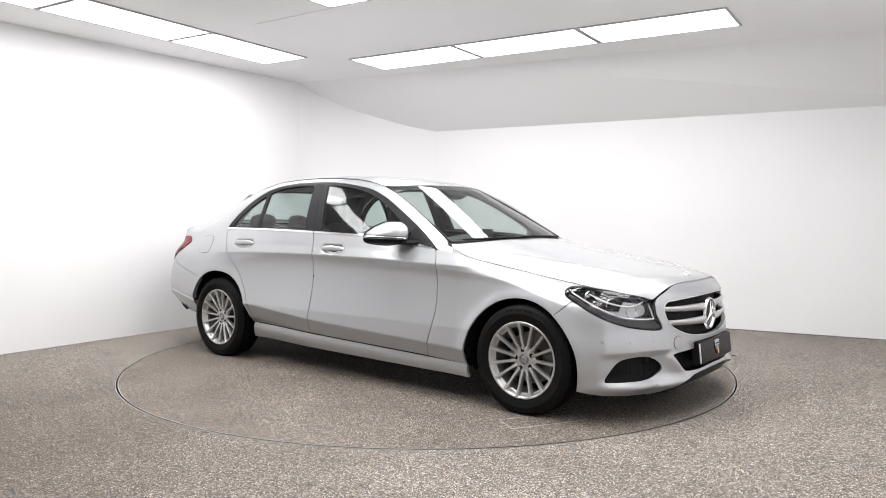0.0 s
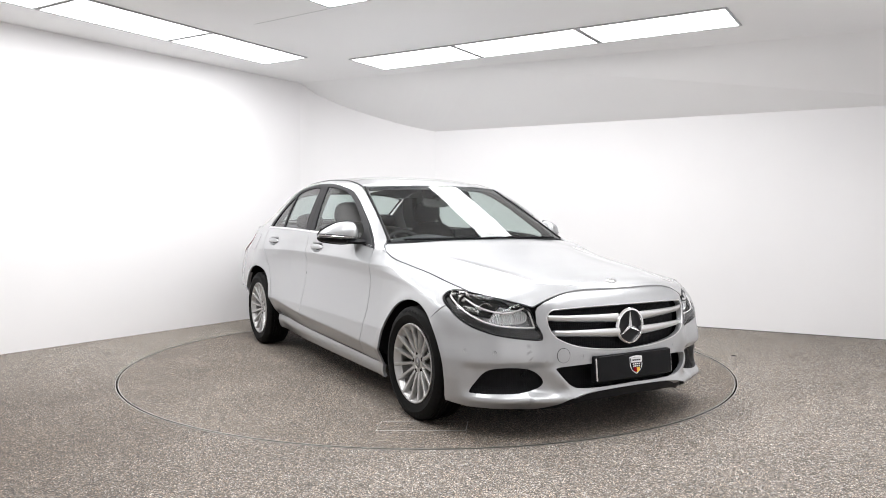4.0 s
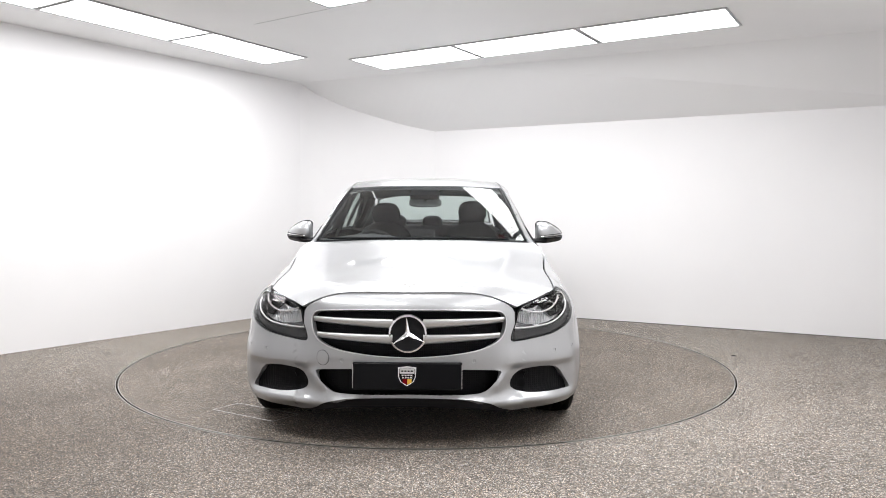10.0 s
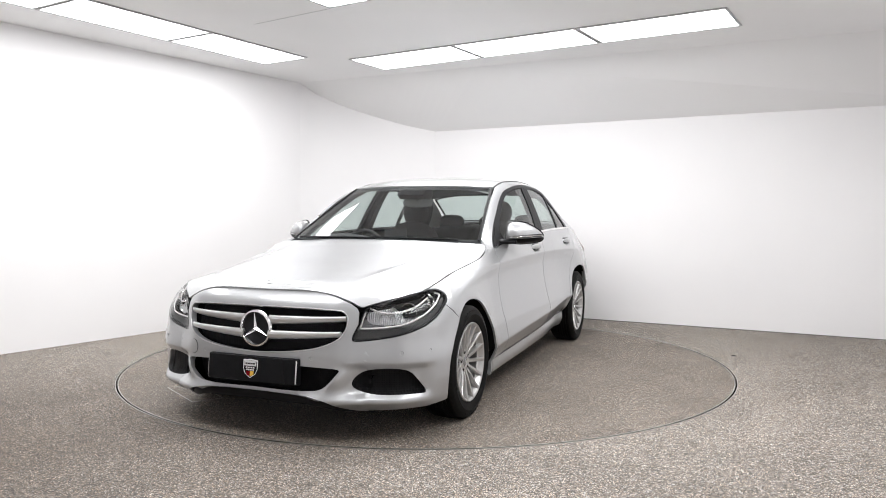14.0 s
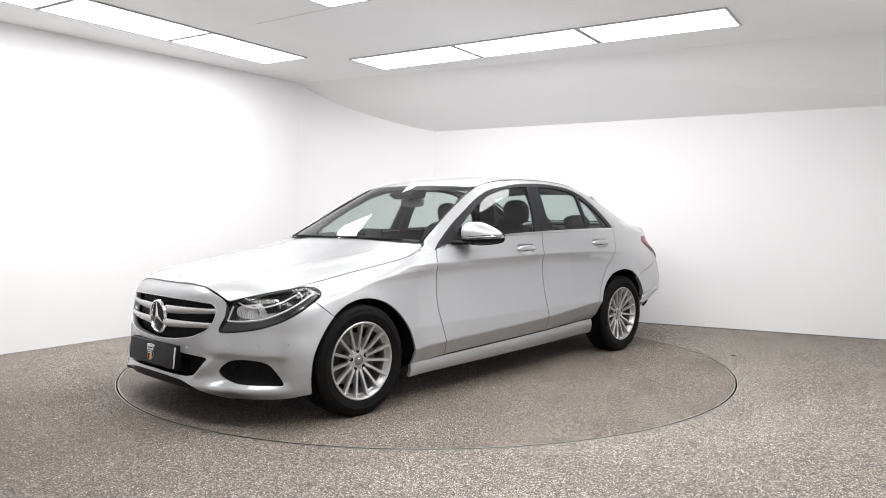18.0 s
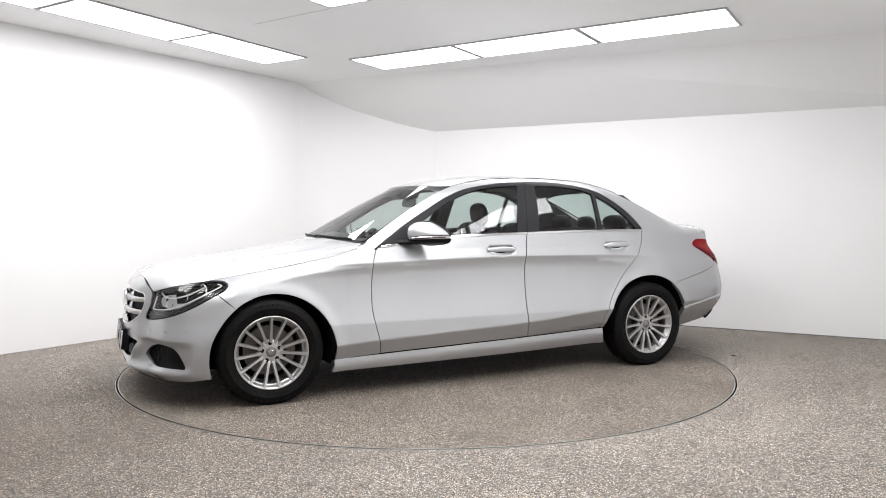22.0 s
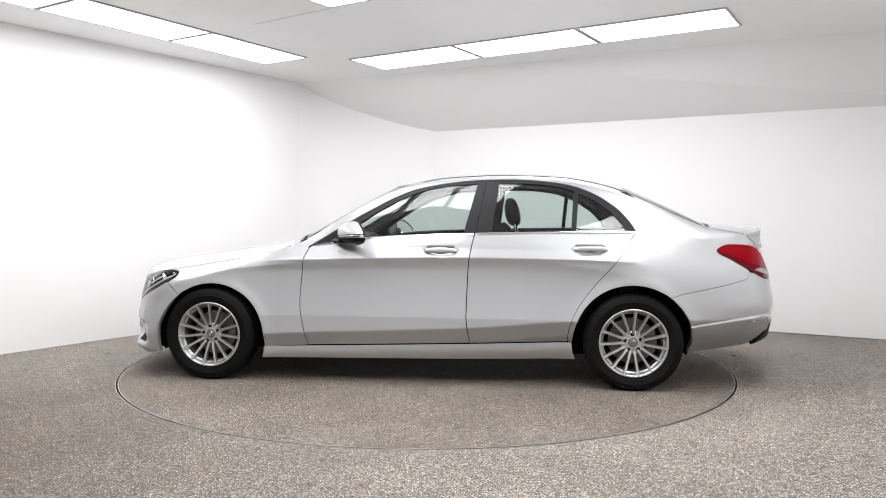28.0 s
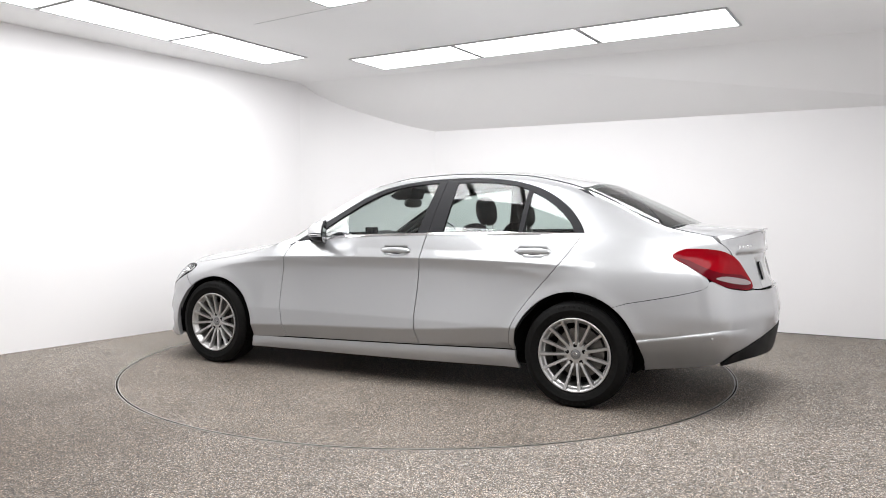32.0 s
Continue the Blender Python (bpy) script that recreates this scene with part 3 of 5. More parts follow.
def fold_in(q, w, x, z, high=0.0):
    """The side's relief, faded in from the middle line to the corner, sooner where high is 1."""
    f = np.clip((np.abs(q) - 0.45 + 0.05 * high) / (0.35 - 0.17 * high), 0, 1)
    return w + (side_y(x, z) - w) * f * f * (3 - 2 * f)


def nose(q, z):
    q, z = np.asarray(q, float), np.asarray(z, float)
    t = np.interp(np.abs(q), GIRTH_N, BACK)
    x = nose_x(z) - t
    return x, np.sign(q) * fold_in(q, nose_width(t), x, z), z


def tail(q, z):
    q, z = np.asarray(q, float), np.asarray(z, float)
    t = np.interp(np.abs(q), GIRTH_T, BACK)
    x = tail_x(z) + t
    return x, np.sign(q) * fold_in(q, rear_width(t, z), x, z, np.clip((z - 0.86) / 0.06, 0, 1)), z


hood_mid = smooth((2.14, 0.725), (2.12, 0.741), (2.08, 0.762), (2.04, 0.777), (1.90, 0.802), (1.70, 0.833), (1.40, 0.876), (1.10, 0.930), (0.95, 0.962), (0.80, 0.982))


def hood(x, y):
    a = np.clip(np.abs(y) / np.maximum(top_y(x), 0.2), 0, 1.05)
    # a soft ridge from the windscreen's corner to the grille's corner
    e = np.clip((x - 1.80) / 0.25, 0, 1)
    f, g = np.clip((x - 0.95) / 0.5, 0, 1), np.clip((2.06 - x) / 0.35, 0, 1)
    bulge = 0.011 * np.exp(-((np.abs(y) - 0.60 + 0.145 * (x - 0.95)) / 0.05) ** 2) * f * f * (3 - 2 * f) * g * g * (3 - 2 * g)
    return x, y, hood_mid(x) - (hood_mid(x) - top_z(x)) * a ** (2.8 + 1.6 * e * e * (3 - 2 * e)) + bulge


roof_mid = smooth((0.5, 1.235), (0.245, 1.342), (0.06, 1.390), (-0.16, 1.420), (-0.37, 1.435), (-0.60, 1.438), (-0.85, 1.430), (-1.05, 1.411), (-1.27, 1.369), (-1.385, 1.342), (-1.6, 1.262),
                  (-1.95, 1.088))


def roof(x, y):
    a = np.clip(np.abs(y) / top_y(x), 0, 1.1)
    return x, y, roof_mid(x) - (roof_mid(x) - top_z(x)) * a**2.6


def between(low, high):
    """A bowed pane: v runs from the low to the high edge, u from the car's right to its left. Edges: functions of u."""
    def at(u, v):
        a, b = low(u), high(u)
        bow = 0.012 * 4 * v * (1 - v)
        x = a[0] + (b[0] - a[0]) * v
        return x, a[1] + (b[1] - a[1]) * v, a[2] + (b[2] - a[2]) * v + bow * 0.55
    return at


def both(make):
    for s in (1, -1):
        make(s)


SHUT_A = [(0.728, 0.250), (0.745, 0.33), (0.782, 0.50), (0.785, 0.62), (0.776, 0.75), (0.765, 0.84), (0.735, 0.905)]
SHUT_B = [(-0.365, 0.283), (-0.352, 0.36), (-0.342, 0.465), (-0.345, 0.65), (-0.352, 0.80), (-0.372, 0.93), (-0.390, 1.002)]
SHUT_C = [(-1.000, 0.303), (-1.012, 0.40), (-1.056, 0.515), (-1.162, 0.662), (-1.262, 0.775), (-1.337, 0.864), (-1.40, 0.96), (-1.432, 1.016)]
DLO = [(0.742, 0.914), (0.63, 0.984), (0.48, 1.080), (0.24, 1.217), (0.12, 1.273), (0.0, 1.314), (-0.226, 1.352), (-0.456, 1.369), (-0.721, 1.369), (-0.984, 1.338), (-1.17, 1.277),
       (-1.319, 1.180), (-1.402, 1.09), (-1.440, 1.030)]


TAIL_LAMP = [(0.986, 0.907), (0.939, 0.932), (0.888, 0.943), (0.778, 0.941), (0.693, 0.931), (0.635, 0.909), (0.584, 0.872), (0.545, 0.808), (0.511, 0.736), (0.556, 0.714),
             (0.647, 0.725), (0.715, 0.744), (0.764, 0.768), (0.822, 0.804), (0.903, 0.847), (0.971, 0.881)]
HEADLAMP = [(0.595, 0.667), (0.735, 0.696), (0.846, 0.718), (0.960, 0.735), (1.045, 0.730), (1.083, 0.712), (1.086, 0.692), (1.035, 0.656), (0.952, 0.606), (0.856, 0.562),
            (0.740, 0.530), (0.570, 0.507), (0.530, 0.519), (0.560, 0.590)]


def on_side(surface, line):
    """The (x, z) of points given round an end of the car."""
    return [np.array((float(surface(q, z)[0]), z)) for q, z in line]


def along(f, x0, x1, n=24):
    xs = np.linspace(x0, x1, n)
    return [np.array((x, float(f(x)))) for x in xs]


# pressed lines that the panels' meshes follow
CREASES = [[(x, float(f(x)) + d) for x in np.linspace(x0, x1, 90)] for f, x0, x1 in ((high_crease, 1.12, -1.40), (low_crease, 1.0, -1.3)) for d in (-0.010, 0.0, 0.010)]
CREASES += [[(x, float(ROLL(x)) + d) for x in np.linspace(1.95, 0.85, 60)] for d in (-0.008, 0.004, 0.016)]


sill_top = smooth((1.035, 0.235), (0.735, 0.244), (-0.365, 0.277), (-1.036, 0.299))


def sill_side(x, z):
    """The sill: it stands out under the doors, then tucks under."""
    zt = sill_top(x)
    v = np.clip((zt - z) / 0.115, 0, 1.2)
    f = np.minimum(v / 0.38, 1)
    return x, side_y(x, zt) + 0.005 * (1 - (1 - f) ** 2) - 0.060 * np.maximum(v - 0.38, 0) ** 1.5, z


def sides(s):
    # wing: door line, bonnet edge, headlight, bumper joint, arch, sill
    lamp_back = [tuple(q) for q in on_side(nose, [(0.975, 0.741), (1.050, 0.736), (1.090, 0.716), (1.093, 0.690), (1.062, 0.665)])]
    joint_end = (1.629, 0.579)
    a0 = math.degrees(math.atan2(joint_end[1] - ARCH_F[1], joint_end[0] - ARCH_F[0]))
    a1 = 180 - math.degrees(math.asin((0.232 - ARCH_F[1]) / ARCH_F[2]))
    wing = spline(SHUT_A, 5) + [np.array((0.80, 0.945))] + along(top_z, 0.86, lamp_back[0][0] - 0.01) + spline(lamp_back, 4) + arc(*ARCH_F, a0, a1, 40)
    panel("front_wing", wing, [], side, PAINT, CAR, gap=0.002, side=s, step=0.016, lines=CREASES)
    # doors
    fd = spline(SHUT_A, 5) + along(belt_z, 0.72, -0.388, 20) + spline(SHUT_B[::-1], 5)
    door = panel("front_door", fd, [], door_side, PAINT, CAR, gap=0.003, side=s, step=0.02, lines=CREASES)
    rd = spline(SHUT_B, 5) + along(belt_z, -0.395, -1.43, 16) + spline(SHUT_C[::-1], 5)
    door2 = panel("rear_door", rd, [], door_side, PAINT, CAR, gap=0.003, side=s, step=0.02, lines=CREASES)
    # side frame: pillars, roof edge and rear quarter in one pressing
    a0 = math.degrees(math.asin((0.303 - ARCH_R[1]) / ARCH_R[2]))
    bump = (-1.645, 0.605)
    a1 = math.degrees(math.atan2(bump[1] - ARCH_R[1], bump[0] - ARCH_R[0]))
    frame = ([np.array((0.775, 0.905)), np.array((0.80, 0.942))] + along(lambda x: top_z(x) - 0.003, 0.76, -1.93, 70) + along(lambda x: top_z(x) - 0.002, -1.95, -2.14, 8)
             + on_side(tail, [(0.705, 0.981), (0.645, 0.952), (0.622, 0.928)])
             + on_side(tail, spline([TAIL_LAMP[i] for i in (5, 4, 3, 2, 1, 0, 15, 14, 13)], 4))
             + on_side(tail, spline([(0.802, 0.766), (0.825, 0.736), (0.876, 0.717), (0.997, 0.689), (1.163, 0.656), (1.290, 0.632)], 4))
             + [np.array(bump)] + arc(*ARCH_R, a1, a0, 40)
             + [np.array((-1.012, 0.303))] + spline(SHUT_C, 5)[1:] + spline(DLO[::-1], 5))
    panel("body_side", frame, [], side, PAINT, CAR, gap=0.001, side=s, step=0.022, lines=CREASES)
    # sill
    sill = [(1.035, 0.235), (0.735, 0.244), (-0.365, 0.277), (-1.00, 0.297), (-1.028, 0.299), (-1.035, 0.24), (-1.052, 0.188), (-0.35, 0.176), (0.7, 0.163), (1.048, 0.160), (1.036, 0.20)]
    panel("sill", sill, [], sill_side, PAINT, CAR, step=0.02, lift=0.002, side=s, depth=0.02, label="silver sill with a rounded upper edge")
    # window surround, panes
    inner = [(0.50, 1.006), (0.40, 1.076), (0.24, 1.176), (0.10, 1.249), (-0.05, 1.301), (-0.226, 1.331), (-0.400, 1.343)]
    front_pane = spline(inner, 4) + [np.array((-0.315, 1.008))] + along(lambda x: belt_z(x) + 0.006, -0.30, 0.50, 8)
    rear_pane = spline([(-0.545, 1.343), (-0.75, 1.343), (-0.95, 1.320), (-1.045, 1.290)], 4) + [np.array((-1.022, 1.022))] + along(lambda x: belt_z(x) + 0.006, -1.00, -0.50, 6)
    quarter = spline([(-1.075, 1.278), (-1.17, 1.232), (-1.275, 1.158), (-1.345, 1.085), (-1.378, 1.030)], 4) + along(lambda x: belt_z(x) + 0.006, -1.375, -1.055, 5)
    seam_b = [np.array((-0.393, 1.004)), np.array((-0.462, 1.368))]
    cut_f = [q for q in spline(DLO, 5) if q[0] > -0.455]
    cut_r = [q for q in spline(DLO, 5) if q[0] < -0.470]
    f_out = [np.array((0.735, 0.912))] + cut_f[1:] + seam_b[::-1] + along(lambda x: belt_z(x) + 0.002, -0.38, 0.70, 14)
    r_out = seam_b + cut_r + along(lambda x: belt_z(x) + 0.002, -1.43, -0.41, 12)
    panel("window_frame", f_out, [front_pane], side, GLOSSBLACK, door, lift=-0.002, gap=0.0015, side=s, depth=0.02, label="black window frame")
    panel("window_frame", r_out, [rear_pane, quarter], side, GLOSSBLACK, door2, lift=-0.002, gap=0.0015, side=s, depth=0.02, label="black window frame")
    for d, pane in ((door, front_pane), (door2, rear_pane), (door2, quarter)):
        g = panel("window_pane", shrink(resample(pane, 0.012), -0.004), [], side, GLASS, d, lift=-0.008, side=s, depth=0.003, label="tinted side glass")
        g.visible_shadow = False
    # bright strip under the windows
    for d, x0, x1 in ((door, 0.70, -0.386), (door2, -0.396, -1.435)):
        strip = along(lambda x: belt_z(x) + 0.006, x0, x1, 20) + along(lambda x: belt_z(x) - 0.007, x1, x0, 20)
        panel("belt_strip", strip, [], side, CHROME, d, step=0.02, lift=0.004, side=s, depth=0.006, label="bright metal strip")
    # roof gutter strip
    gut = along(lambda x: top_z(x) + 0.001, -0.02, -1.36, 40)
    line = [(q[0], s * (float(top_y(q[0])) - 0.001), q[1] + 0.0015) for q in gut]
    part("roof_strip", tube([(x, y, z - 0.0015) for x, y, z in line], 0.0018, 6), BLACK, CAR, "black roof gutter strip")
    # handles
    for d, (x0, z0) in zip((door, door2), HANDLES):
        L = 0.112
        rings = []
        for i in range(21):
            k = -1 + i / 10
            h = 0.0170 * math.sqrt(max(0.0, 1 - k**4)) + 0.0015
            x, z = x0 + k * L * 0.99, z0 + 0.007 - 0.004 * abs(k)
            y = float(side_y(x, z))
            out = 0.016 * (1 - abs(k) ** 2.5) - 0.004
            rings.append([(x, s * (y + out + 0.009 * math.cos(a)), z + h * math.sin(a) - 0.004 * math.cos(a)) for a in np.linspace(0, 2 * math.pi, 14, endpoint=False)])
        part("door_handle", loft(rings), PAINT, d, "silver pull handle", sharp=80)
        x, z = x0 - 0.085, z0 + 0.004
        y = float(side_y(x, z))
        part("key_cover", moved(spin([(0.0005, 0.004), (0.008, 0.004), (0.011, 0.001)], 16), pose(x, s * (y + 0.006), z, 0, 0, 0 if s > 0 else 180)), PAINT, d, "silver lock cover")


both(sides)

# bonnet
edge = [np.array((x, float(top_y(x)))) for x in np.linspace(2.045, 0.83, 44)]
lead = spline([(2.050, -0.540), (2.058, -0.515), (2.066, -0.48), (2.076, -0.43), (2.095, -0.3), (2.108, -0.15), (2.112, 0), (2.108, 0.15), (2.095, 0.3), (2.076, 0.43), (2.066, 0.48), (2.058, 0.515), (2.050, 0.540)], 5)
rear_edge = spline([(0.815, 0.735), (0.838, 0.66), (0.882, 0.45), (0.908, 0.2), (0.916, 0), (0.908, -0.2), (0.882, -0.45), (0.838, -0.66), (0.815, -0.735)], 4)
BONNET = panel("bonnet", lead + edge + rear_edge + [q * (1, -1) for q in edge[::-1]], [], hood, PAINT, CAR, gap=0.0035, step=0.03)
# roof
re = [np.array((x, float(top_y(x)) - 0.004)) for x in np.linspace(0.095, -1.36, 40)]
rf = spline([(0.095, -0.570), (0.155, -0.49), (0.215, -0.28), (0.238, 0), (0.215, 0.28), (0.155, 0.49), (0.095, 0.570)], 6)
rb = spline([(-1.36, 0.54), (-1.385, 0.40), (-1.40, 0.0), (-1.385, -0.40), (-1.36, -0.54)], 6)
panel("roof", rf + re + rb + [q * (1, -1) for q in re[::-1]], [], roof, PAINT, CAR, step=0.045, depth=0.01)


def span(knots):
    f = [smooth(*[(u, k[i]) for u, k in knots]) for i in range(3)]

    def at(u):
        a = np.abs(u)
        return f[0](a), np.sign(u) * f[1](a), f[2](a)
    return at


# windscreen and rear window
def bowed(x0, dx, power, y1, y3, z0, dz):
    """A cross-car edge that sweeps back towards its ends."""
    def at(u):
        a = np.abs(u)
        return x0 - dx * a**power, np.sign(u) * (y1 * a + y3 * a**3), z0 - dz * a**2
    return at


ws_low = bowed(0.90, 0.13, 2.4, 0.785, -0.080, 0.970, 0.010)
ws_high = bowed(0.245, 0.14, 2.5, 0.568, 0.0, 1.340, 0.013)
rw_low = span([(0, (-1.955, 0.0, 1.080)), (0.5, (-1.945, 0.31, 1.077)), (0.85, (-1.920, 0.53, 1.063)), (1.0, (-1.900, 0.586, 1.055))])
rw_high = span([(0, (-1.405, 0.0, 1.338)), (0.5, (-1.395, 0.27, 1.332)), (0.85, (-1.375, 0.46, 1.306)), (1.0, (-1.372, 0.522, 1.282))])
full = [(-1, 0), (1, 0), (1, 1), (-1, 1)]
for name, low, high, band, what in (("windscreen", ws_low, ws_high, 0.015, "clear laminated windscreen"), ("rear_window", rw_low, rw_high, 0.035, "tinted heated rear window")):
    surf = between(low, high)
    g = panel(name, full, [], surf, SCREEN if name == "windscreen" else GLASS, CAR, step=0.045, edge=0.03, depth=0.004, label=what)
    g.visible_shadow = False
    hole = [(-1 + band, 0.03), (1 - band, 0.03), (1 - band * 1.2, 0.94), (-1 + band * 1.2, 0.94)]
    panel("glass_border", full, [hole], surf, GLOSSBLACK, g, step=0.09, edge=0.05, lift=-0.006, depth=0.003, label="black printed border")
# rubber seals beside the windscreen
for k in (1, -1):
    lo, hi = ws_low(np.array(0.985 * k)), ws_high(np.array(0.985 * k))
    line = [[float(a) + (float(b) - float(a)) * v for a, b in zip(lo, hi)] for v in np.linspace(0.0, 1.0, 16)]
    line = [(x, y, z + 0.012 * 4 * v * (1 - v) * 0.55 + 0.003) for (x, y, z), v in zip(line, np.linspace(0.0, 1.0, 16))]
    part("windscreen_seal", tube(line, 0.009, 10, False, 0.5), BLACK, CAR, "black rubber windscreen seal")
# bonnet-to-windscreen tray
part("scuttle", loft([[(0.895 - 0.075 * (abs(u) ** 2.2), u * 0.74, 0.935 - 0.004 * abs(u)), (0.94 - 0.11 * (abs(u) ** 2.2), u * 0.74, 0.915 - 0.01 * abs(u)),
                       (0.83 - 0.08 * (abs(u) ** 2.2), u * 0.74, 0.92)] for u in np.linspace(-1, 1, 13)]), BLACK, CAR, "black plastic scuttle tray")


# ---- front end ----
def mirrored(half):
    """A closed outline from its left half, which starts and ends on the middle line."""
    half = [np.array(q, float) for q in half]
    return half + [q * (-1, 1) for q in half[::-1] if abs(q[0]) > 1e-6]


GRILLE = spline([(0.0, 0.667), (0.25, 0.665), (0.43, 0.657), (0.472, 0.648), (0.494, 0.625), (0.497, 0.592), (0.484, 0.548), (0.445, 0.508), (0.352, 0.471), (0.237, 0.452), (0.12, 0.441), (0.0, 0.436)], 4)
INTAKE = spline([(0.0, 0.383), (0.25, 0.380), (0.44, 0.370), (0.468, 0.358)], 3) + spline([(0.44, 0.322), (0.39, 0.277), (0.33, 0.259), (0.2, 0.256), (0.0, 0.260)], 4)
FOG = spline([(0.522, 0.290), (0.542, 0.328), (0.60, 0.357), (0.72, 0.367), (0.812, 0.350), (0.868, 0.295), (0.905, 0.250), (0.888, 0.238), (0.78, 0.238), (0.65, 0.240), (0.555, 0.258)], 4, True)


def round_arch(c, a0, a1, girth, end_x, sign):
    """A stretch of a wheel arch, in the coordinates of the car's end."""
    out = []
    for x, z in arc(*c, a0, a1, 16):
        t = (float(end_x(z)) - x) * sign
        out.append(np.array((float(np.interp(t, BACK, girth)), z)))
    return out


def front_surface(q, z):
    """The nose with its lip: the mouth leans in, the lip and the lamp brow stand out."""
    x, y, z = nose(q, z)
    a = np.abs(q)
    lip = 0.040 * np.exp(-((z - 0.205) / 0.038) ** 2) * np.clip((1.0 - a) / 0.3, 0, 1)
    cheek = 0.022 * np.clip(1 - np.abs(a - 0.395 - (z - 0.25) * 0.9) / 0.080, 0, 1) ** 1.3 * np.exp(-((z - 0.31) / 0.075) ** 2)
    def ease(v):
        v = np.clip(v, 0, 1)
        return v * v * (3 - 2 * v)
    # hollow round the side intake: a soft roof, a flat ledge below
    sunk = -0.034 * ease((a - 0.44) / 0.13) * ease((0.97 - a) / 0.12) * ease((0.400 - z) / 0.045) * ease((z - 0.200) / 0.060)
    # the skin swells out under the headlamp
    swell = 0.020 * ease((0.53 - z) / 0.14) * ease((a - 0.40) / 0.18) * ease((1.17 - a) / 0.2)
    d = lip + cheek * ease((0.41 - z) / 0.06) + sunk + swell
    return x + d * np.where(a < 0.6, 1, 0.75), y + np.sign(q) * d * np.clip(a - 0.5, 0, 1), z


def front_end():
    # the upper edge lies just under the bonnet's leading edge
    top = []
    for x, y in lead[len(lead) // 2:]:
        q = float(np.interp(y, [0, 0.30, 0.447, 0.491, 0.528, 0.545], [0, 0.301, 0.455, 0.505, 0.536, 0.542]))
        top.append(np.array((q, float(hood(x, y)[2]) - 0.005)))
    half = (top + [np.array((0.551, 0.645))] + spline([(0.553, 0.588), (0.524, 0.517), (0.568, 0.501), (0.740, 0.524), (0.858, 0.556), (0.956, 0.600), (1.040, 0.650), (1.064, 0.661)], 4)
            + round_arch(ARCH_F, 52.0, -16.0, GIRTH_N, nose_x, 1)
            + spline([(0.98, 0.176), (0.90, 0.165), (0.80, 0.160), (0.684, 0.154), (0.56, 0.151), (0.475, 0.174), (0.41, 0.213), (0.30, 0.235), (0.15, 0.243), (0.0, 0.245)], 4))
    RIDGES = [[(k * (0.395 + (z - 0.25) * 0.9 + d), z) for z in np.linspace(0.19, 0.45, 30)] for k in (1, -1) for d in (-0.06, -0.03, 0.0, 0.03, 0.06)]
    bumper = panel("front_bumper", mirrored(half), [mirrored(GRILLE), mirrored(INTAKE), FOG, [q * (-1, 1) for q in FOG]], front_surface, PAINT, CAR, step=0.017, edge=0.010, lines=RIDGES,
                   depth=0.03, label="silver front bumper with grille and intake openings")
    # black splitter under the lip
    spl = spline([(0.0, 0.243), (0.15, 0.241), (0.30, 0.233), (0.41, 0.211), (0.475, 0.172), (0.56, 0.149), (0.68, 0.152)], 3) + spline([(0.62, 0.135), (0.45, 0.155), (0.3, 0.187), (0.0, 0.198)], 3)
    panel("splitter", mirrored(spl), [], lambda q, z: (lambda a: (a[0] + 0.012, a[1], a[2]))(nose(q, z)), BLACK, bumper, step=0.03, depth=0.10, label="black lower splitter")
    # grille: dark mesh, two bars on each side, bright rim
    back = panel("grille", shrink(resample(mirrored(GRILLE), 0.012), -0.015), [], nose, GRILLE_BLACK, CAR, step=0.04, lift=-0.055, depth=0.01, label="black radiator grille with two silver bars")
    for s in (1, -1):
        for z_in, z_out, q1 in ((0.598, 0.612, 0.487), (0.523, 0.537, 0.460)):
            rings = []
            for k in np.linspace(0, 1, 15):
                q = 0.075 + (q1 - 0.075) * k
                z = z_in + (z_out - z_in) * k
                h = 0.0235 - 0.0100 * k
                x, y, _ = [float(v) for v in nose(q, z)]
                rings.append([(x - 0.020 + 0.016 * math.cos(a), s * y, z + h * math.sin(a) + 0.006 * math.cos(a)) for a in np.linspace(0, 2 * math.pi, 14, endpoint=False)])
            part("grille_bar", loft(rings), SATIN, back, "satin silver bar")
    line = [tuple(float(v) for v in nose(q, z)) for q, z in resample(mirrored(GRILLE), 0.012)]
    part("grille_rim", tube([(x - 0.002, y, z) for x, y, z in line], 0.0035, 6, True), SATIN, back, "satin silver rim")
    # round emblem: ring and three-pointed star
    em = part("emblem", moved(spin([(0.078, 0.012), (0.078, 0.0), (0.084, -0.010), (0.092, -0.008), (0.096, 0.002), (0.092, 0.012)], 48), pose(2.178, 0, 0.552, 0, -4, 90)), CHROME, back,
              "round chrome emblem with a three-pointed star")
    bm = bmesh.new()
    tip = [bm.verts.new((0.0, -0.012, 0.0)), bm.verts.new((0.0, 0.006, 0.0))]
    outer = []
    for k in range(6):
        a, r = math.radians(90 + 60 * k), (0.086 if k % 2 == 0 else 0.0125)
        outer.append(bm.verts.new((r * math.cos(a), 0.0, r * math.sin(a))))
    for k in range(6):
        bm.faces.new((outer[k], outer[(k + 1) % 6], tip[0]))
        bm.faces.new((outer[(k + 1) % 6], outer[k], tip[1]))
    part("star", moved(bm, pose(2.185, 0, 0.552, 0, -4, 90)), CHROME, em, "chrome star", flat=True)
    part("disc", moved(spin([(0.0005, 0.004), (0.080, 0.006), (0.080, 0.012)], 40), pose(2.174, 0, 0.552, 0, -4, 90)), GLOSSBLACK, em, "black disc")
